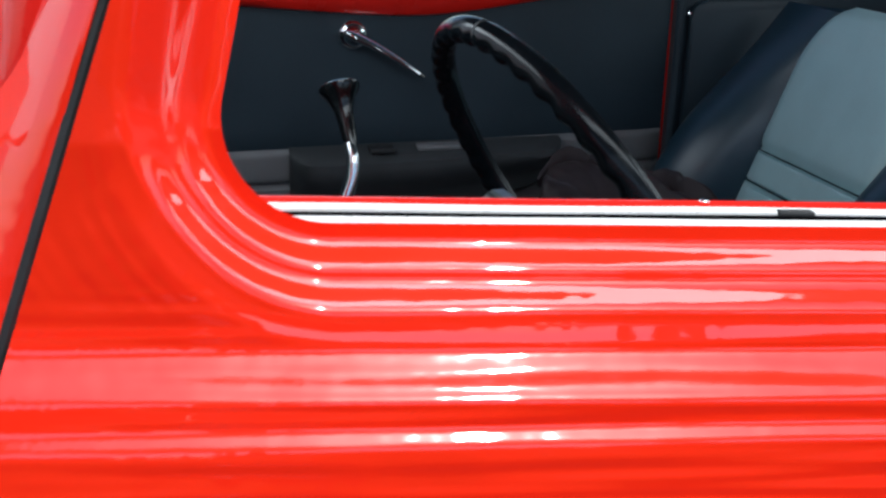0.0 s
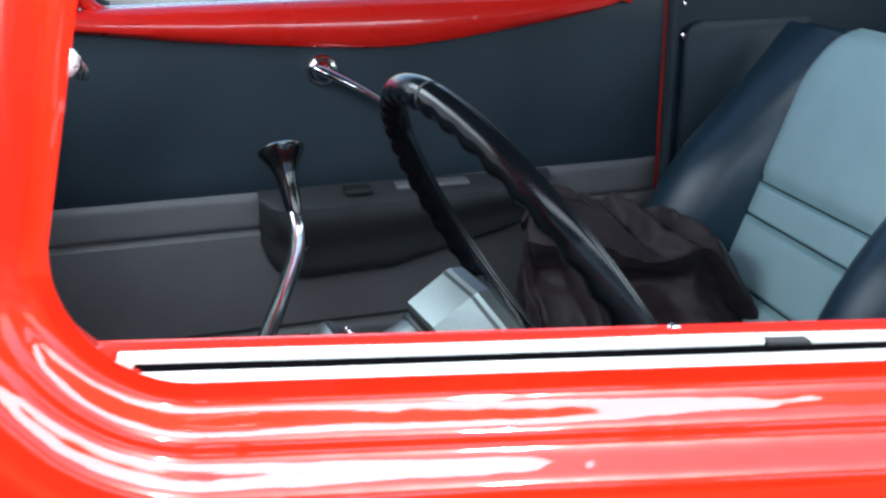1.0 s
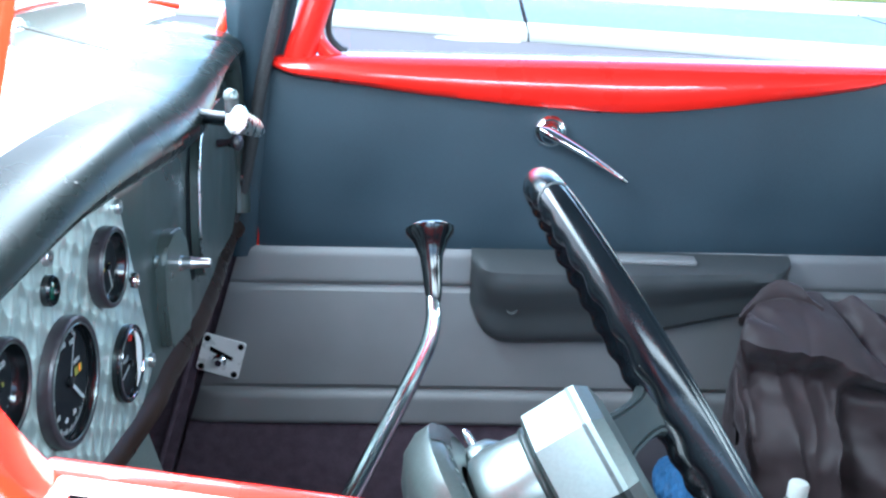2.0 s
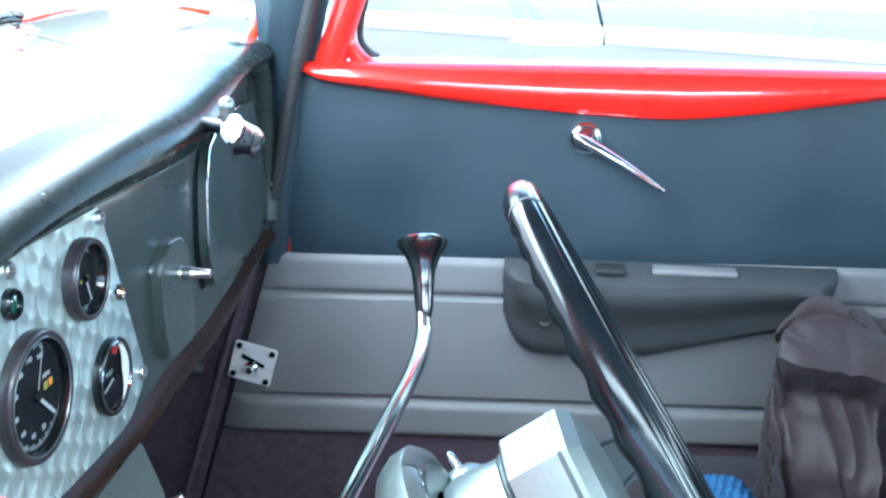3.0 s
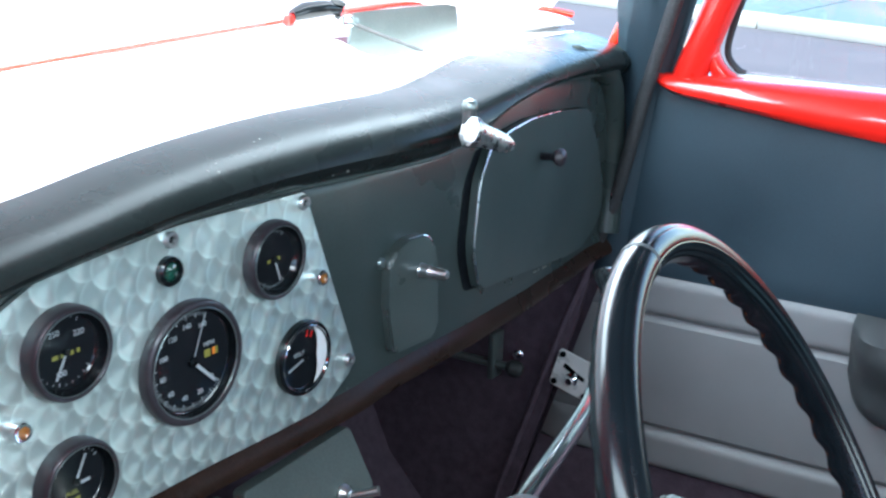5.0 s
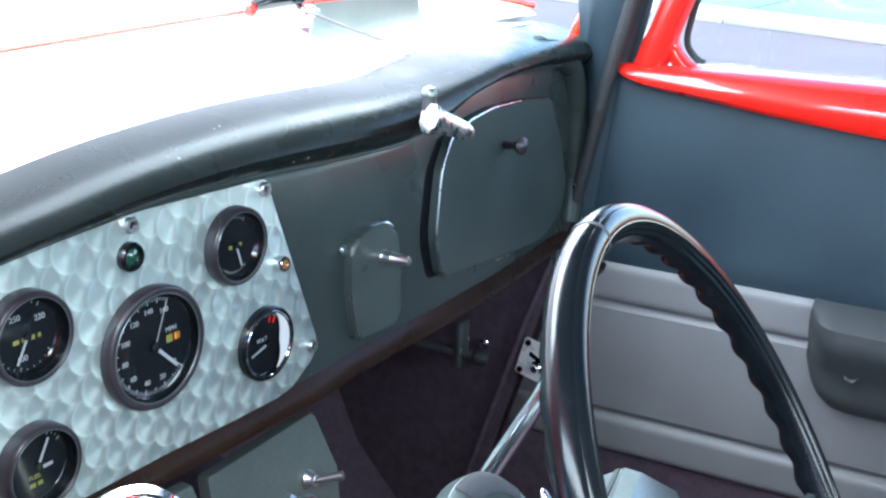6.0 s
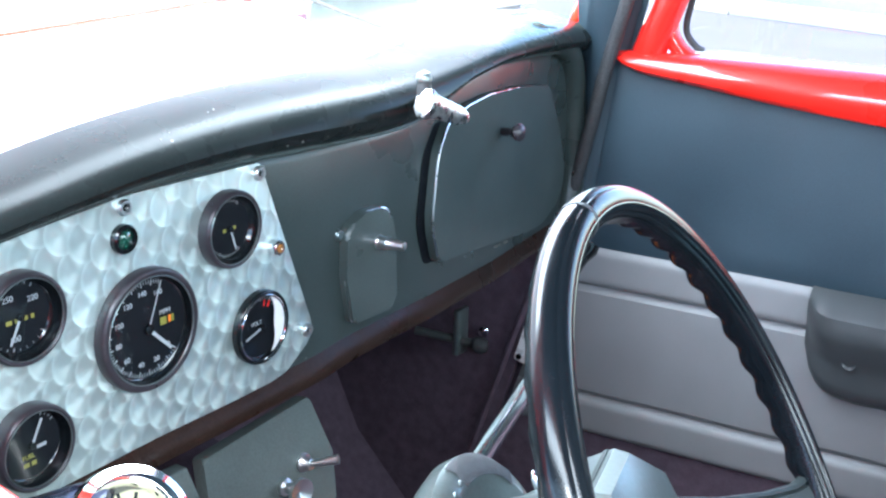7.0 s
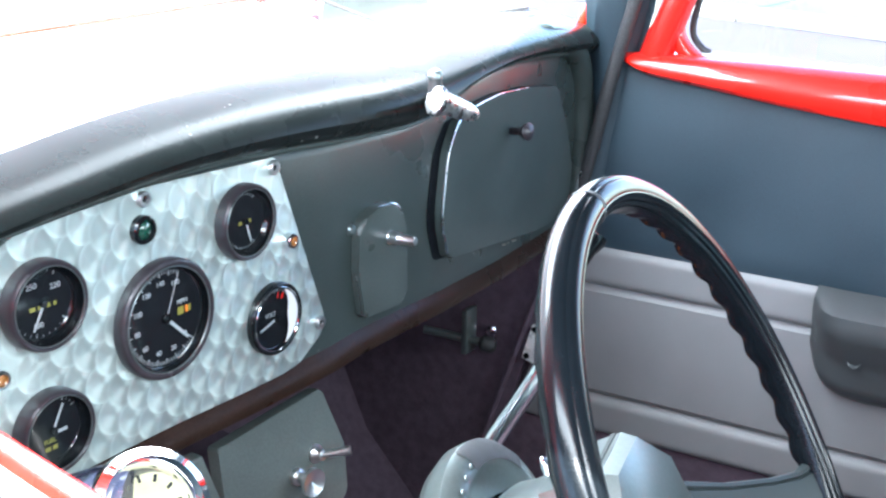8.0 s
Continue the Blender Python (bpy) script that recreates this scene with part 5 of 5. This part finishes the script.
for j in range(49):
    v = j / 48
    row = []
    for i in range(64):
        a = i * math.tau / 64
        rr = 0.046 * math.sin(math.pi * (0.06 + 0.9 * v)) ** 0.6 * (1 + 0.07 * math.sin(a * 14 + v * 3) * math.sin(v * 62) + 0.15 * noise.noise(Vector((math.cos(a) * 2, math.sin(a) * 2, v * 3))))
        row.append(Vector((0.330 + 0.075 * v + rr * 0.7 * math.cos(a), 1.03 - 0.11 * v + rr * 0.7 * math.cos(a), 0.722 - 0.02 * v + rr * math.sin(a))))
    secs.append(row)
du = thing("duster", (0.365, 0.975, 0.69), "fluffy blue knitted duster on the seat", "duster")
part("pad", loft(secs, True, True), BLUE, du)
part("loop", tube(smooth_path([(0.392, 0.915, 0.700), (0.412, 0.900, 0.712), (0.424, 0.888, 0.706), (0.430, 0.876, 0.700)], 5), 0.0045, 8), BLUE, du, "blue cord loop")
bt = thing("bottle", (0.448, 0.862, 0.70), "small clear bottle with a pale label standing on the seat", "bottle")
part("bottle_body", lathe([(0.0, 0.0), (0.019, 0.001), (0.021, 0.006), (0.021, 0.070), (0.013, 0.084), (0.010, 0.090)], (0.448, 0.862, 0.695), (0.10, 0.05, 1), 22), PANE_BODY, bt)
part("paper_label", lathe([(0.0214, 0.016), (0.0216, 0.020), (0.0216, 0.060), (0.0214, 0.064)], (0.448, 0.862, 0.695), (0.10, 0.05, 1), 22), PAPER, bt, "pale paper label")
part("cap", lathe([(0.0115, 0.088), (0.0118, 0.104), (0.010, 0.107), (0.0, 0.107)], (0.448, 0.862, 0.695), (0.10, 0.05, 1), 18), PAPER, bt)
heap("orange_cloth", -0.112, 0.69, 0.79, 0.064, 0.06, 0.040, ORG, "bright orange cloth on the tunnel", "cloth", 5, 5.1, 26)
tun = solid("transmission_tunnel", loft([[Vector((x, 0.62 + 0.16 * math.cos(a), 0.42 + h * math.sin(a))) for a in (k * math.pi / 14 for k in range(15))] for x, h in ((-0.66, 0.5), (-0.3, 0.42), (0.08, 0.39), (0.16, 0.36), (0.3, 0.24), (1.2, 0.22))]), CARPET, "dark carpeted transmission tunnel", "tunnel", "structure")

# ---- windscreen, wiper gear and bonnet ----
ws = thing("windscreen", (-0.38, 0.66, 1.28), "hazy windscreen in a red frame", "windscreen", kind="structure")
def ws_pt(u, v):
    """u across the car 0..1, v up the glass 0..1."""
    y = 0.10 + 1.10 * u
    bow = 0.05 * (2 * u - 1) ** 2
    return Vector((-0.405 + bow + 0.24 * v, y, 1.288 + 0.012 * (1 - (2 * u - 1) ** 2) + 0.31 * v))
pane = part("glass", loft([[ws_pt(u / 12, v) for u in range(13)] for v in (-0.07, 0.5, 1.0)]), SCREEN, ws, "hazy windscreen glass")
pane.visible_shadow = False
part("lower_frame", tube(smooth_path([(-0.36, 0.10, 1.270), (-0.395, 0.30, 1.281), (-0.40, 0.39, 1.2867), (-0.40, 0.525, 1.2932), (-0.40, 0.747, 1.3027)], 6), 0.0026, 10), RED, ws, "red lower frame")
part("lower_frame", tube(smooth_path([(-0.385, 0.798, 1.3079), (-0.385, 0.899, 1.3102), (-0.385, 1.023, 1.3081), (-0.378, 1.14, 1.2986), (-0.33, 1.215, 1.283)], 6), 0.0042, 10), RED, ws, "red arched lower frame")
part("side_frame", tube([(-0.29, 1.240, 1.22), (-0.272, 1.238, 1.2657), (-0.2347, 1.238, 1.3454), (-0.13, 1.20, 1.58)], 0.007, 10), RED, ws, "red outer screen post")
# an added flat sheet whose grey stands for the shaded gap below the frame
part("cowl_recess", prism([(-0.378, 0.80, 1.252), (-0.378, 0.81, 1.3066), (-0.378, 1.006, 1.3062), (-0.378, 1.02, 1.252)], (-0.004, 0, 0)), CAST, ws, "grey sheet added for the dark gap under the raised screen")
part("upper_frame", tube([ws_pt(u / 24, 1.0) for u in range(25)], 0.010, 10), RED, ws, "red upper frame")
part("scratch", tube([(-0.300, 0.44, 1.2865), (-0.300, 0.53, 1.2885)], 0.0007, 6), CAST, ws, "hairline scratch")
wm = thing("wiper_gear", (-0.385, 0.70, 1.30), "small black wiper motor with a thin arm", "wiper")
part("motor", tube([(-0.385, 0.722, 1.309), (-0.382, 0.735, 1.3125), (-0.376, 0.760, 1.3145), (-0.372, 0.780, 1.3125)], [0.006, 0.009, 0.0085, 0.006], 14), BLACK, wm, "black motor body")
part("motor_cap", lathe([(0.0085, 0), (0.0085, 0.004), (0.005, 0.006), (0, 0.0065)], (-0.372, 0.776, 1.3165), (0.1, 0.3, 1), 14), RUBBER, wm, "rubber cap")
part("pivot", rbox((-0.366, 0.778, 1.301), (0.014, 0.020, 0.012), 0.003), CHROME, wm, "chrome pivot block")
part("pivot_nut", lathe([(0.004, 0), (0.004, 0.004), (0, 0.005)], (-0.358, 0.786, 1.300), (1, -0.2, 0.4), 6), CAST, wm)
part("arm", tube([(-0.362, 0.784, 1.3000), (-0.33, 0.790, 1.2905), (-0.28, 0.796, 1.2775)], [0.0024, 0.0020, 0.0016], 8), RUBBER, wm, "thin wiper arm")
part("lug", rbox((-0.386, 0.719, 1.304), (0.010, 0.010, 0.012), 0.003), RED_IN, wm, "red lug")
bon = thing("bonnet", (-1.0, 0.66, 0.9), "glossy red bonnet in full sun", "car bonnet")
secs = []
for i in range(25):
    x = -0.45 - 1.25 * i / 24
    half = 0.56 - 0.26 * (i / 24) ** 1.2
    zc = 1.268 - 0.05 * (i / 24) - 0.10 * max(0, i / 24 - 0.85) / 0.15
    secs.append([Vector((x, 0.66 + half * math.sin(a), zc - 0.30 * (1 - math.cos(a)))) for a in (math.radians(-100 + 200 * j / 28) for j in range(29))])
part("bonnet_top", loft(secs), RED, bon, "curved red bonnet top")
part("centre_moulding", tube([(-0.46, 0.66, 1.271), (-1.0, 0.66, 1.248), (-1.68, 0.66, 1.118)], 0.005, 8), CHROME, bon, "bright centre moulding")

# ---- outside ----
solid("ground", rbox((0, 40, -0.05), (400, 400, 0.1), 0), ASPHALT, "sunlit grey asphalt", "road", "structure")
pv = thing("pavement", (0.0, 14.5, 0.0), "pale blue-grey concrete pavement slabs with a white kerb", "pavement", kind="structure")
for k in range(18):
    x0 = -36.3 + 4.6 * k
    part("kerb_stone", rbox((x0 + 2.3, 12.55, 0.055), (4.585, 1.0, 0.13), 0.02), KERB, pv)
    part("slab", rbox((x0 + 2.3, 15.1, 0.06), (4.56, 4.05, 0.12), 0.015), SLAB, pv)
    part("rear_kerb", rbox((x0 + 2.3, 18.3, 0.08), (4.585, 2.3, 0.14), 0.02), KERB, pv)
for ob in pv.children:
    for v in ob.data.vertices:          # the kerb runs off at a slant
        v.co.y -= 0.42 * (v.co.x - 0.6)
    ob.data.update()
solid("grass", rbox((0, 44, 0.02), (200, 49, 0.06), 0), GRASS, "dry sunlit grass", "grass", "stuff")
bl = solid("broken_paint", prism([(p[0], p[1] - 0.42 * (p[0] - 0.6), 0.002) for p in ((-0.55, 11.75), (-0.52, 11.95), (-0.2, 12.06), (0.42, 12.06), (0.40, 11.9), (0.1, 11.82), (-0.1, 11.68), (-0.35, 11.66))], (0, 0, 0.004)), KERB, "worn white paint patch on the road", "paint", "structure")
def canopy(name, x, y, w, material, label):
    t = thing(name, (x, y, 0.05), label, "awning")
    for a in (-1, 1):
        for b in (-1, 1):
            part("pole", tube([(x + a * w, y + b * w, 0.05), (x + a * w, y + b * w, 2.1)], 0.03, 8), CAST, t)
    part("canvas", loft([[Vector((x + w * 1.05 * a, y + w * 1.05 * b, z)) for a, b in ((-1, -1), (1, -1), (1, 1), (-1, 1))] for z in (0.3, 2.1)] + [[Vector((x + 0.05 * a, y + 0.05 * b, 2.9)) for a, b in ((-1, -1), (1, -1), (1, 1), (-1, 1))]], True), material, t)
canopy("pink_awning", -4.0, 26.0, 2.6, PINK, "bright magenta canvas awning on the grass")
canopy("teal_awning", -12.0, 30.0, 2.4, TEAL, "dark teal canvas awning on the grass")


# unseen, added across the street behind the camera to shape reflections in the paint: a low hedge, a row of trees, and
# the next car
FOLI = mat("dark_foliage", (0.035, 0.05, 0.02), 0.9, 0, 0.5, 1.5, 0.6, 20)
BARK = mat("grey_brown_bark", (0.10, 0.08, 0.06), 0.9, 0, 0.3, 3, 0.6, 20)
rng = random.Random(4)
x = -34.0
while x < 34:
    w, h = rng.uniform(2.0, 5.0), rng.uniform(2.2, 4.2)
    t = thing("hedge", (x + w / 2, -14, 0), "unseen dark green hedge added for reflections in the paint", "hedge", "hedges across the street", "structure")
    part("foliage", rbox((x + w / 2, -14, h / 2), (w, 1.2, h), 0.3), FOLI, t)
    x += w + rng.uniform(0.1, 0.6)


def street_tree(x, y, h):
    t = thing("street_tree", (x, y, 0), "unseen leafy green tree added for reflections in the paint", "tree", "street trees", "structure")
    part("trunk", tube(smooth_path([(x, y, 0), (x + 0.05, y, h * 0.3), (x - 0.08, y, h * 0.6), (x, y, h * 0.85)], 5), [0.26 - 0.011 * k for k in range(16)], 10), BARK, t)
    for a in range(5):
        d = Vector((math.cos(a * 1.3), math.sin(a * 1.3), 0.9))
        part("limb", tube([Vector((x, y, h * 0.45)), Vector((x, y, h * 0.45)) + d * h * 0.16, Vector((x, y, h * 0.5)) + d * h * 0.27], [0.11, 0.07, 0.03], 7), BARK, t)
    bm = bmesh.new()
    for k in range(1300):
        v = Vector((rng.gauss(0, 1), rng.gauss(0, 1), rng.gauss(0, 1))).normalized() * rng.uniform(0.45, 1.0)
        if noise.noise(v * 3.1 + Vector((0, x, 2))) < -0.12:      # open gaps in the crown
            continue
        c = Vector((x, y, h * 0.70)) + Vector((v.x * h * 0.165, v.y * h * 0.165, v.z * h * 0.29)) * (1 + 0.4 * noise.noise(v * 2.3 + Vector((x, 0, 0))))
        a, b = Vector((rng.gauss(0, 1), rng.gauss(0, 1), rng.gauss(0, 1))).normalized(), Vector((rng.gauss(0, 1), rng.gauss(0, 1), rng.gauss(0, 1))).normalized()
        q = h * 0.030
        bm.faces.new([bm.verts.new(c + q * (a * e + b * g)) for e, g in ((-1, 0), (0, -0.5), (1, 0), (0, 0.5))])
    part("crown", bm, FOLI, t)


for x, h in ((-15.2, 12.0), (-11.6, 11.0), (-8.0, 12.5), (-4.9, 11.0), (-1.6, 12.2), (1.9, 11.2), (5.3, 12.6), (8.8, 11.4), (12.4, 12.2)):
    street_tree(x, -8.2 + 0.5 * math.sin(x), h)

TYRE = mat("black_tyre", (0.02, 0.02, 0.02), 0.8, 0, 0.2, 20, 0.3, 60)
ORANGE_PAINT = mat("orange_gloss_paint", (0.85, 0.27, 0.02), 0.3, 0, 0.05, 4, coat=1.0)


def neighbour_car(x, y):
    """The car on the next stand: a closed body, with posts and a roof round open windows."""
    t = thing("parked_car", (x, y, 0), "glossy orange saloon parked alongside with its windows down", "car", "", "structure")
    side = [(-2.1, 0.30), (-2.16, 0.60), (-2.0, 0.86), (-1.0, 1.0), (1.45, 1.02), (2.0, 0.92), (2.16, 0.66), (2.1, 0.30)]
    secs = []
    for v in (-0.86, -0.82, -0.5, 0, 0.5, 0.82, 0.86):
        k = 0.93 if abs(v) > 0.85 else 1.0
        secs.append([Vector((x + a * k, y + v, 0.30 + (z - 0.30) * k)) for a, z in side])
    part("body", loft(secs, True, True), ORANGE_PAINT, t)
    rows = [[Vector((x - 0.62 + 1.75 * i / 10, y + 0.66 * (2 * j / 10 - 1), 1.50 - 0.10 * (2 * j / 10 - 1) ** 2 - 0.16 * abs(2 * i / 10 - 1) ** 2.5)) for j in range(11)] for i in range(11)]
    part("roof", loft(rows), ORANGE_PAINT, t)
    for sgn in (-1, 1):
        for lo, hi, w in ((-0.98, -0.55, 0.035), (0.28, 0.26, 0.045), (1.40, 1.06, 0.06)):
            part("post", tube([(x + lo, y + sgn * 0.80, 0.98), (x + (lo + hi) / 2, y + sgn * 0.74, 1.20), (x + hi, y + sgn * 0.64, 1.36)], w, 10), ORANGE_PAINT, t)
        for a in (-1.3, 1.3):
            w = part("wheel", lathe([(0.20, 0.0), (0.30, 0.01), (0.32, -0.02), (0.32, -0.16)], (x + a, y + sgn * 0.885, 0.32), (0, sgn, 0), 24), TYRE, t)
            part("hub_cap", lathe([(0.0, 0.03), (0.10, 0.026), (0.19, 0.006), (0.20, -0.01)], (x + a, y + sgn * 0.885, 0.32), (0, sgn, 0), 24), CHROME, w)


neighbour_car(0.9, -2.75)
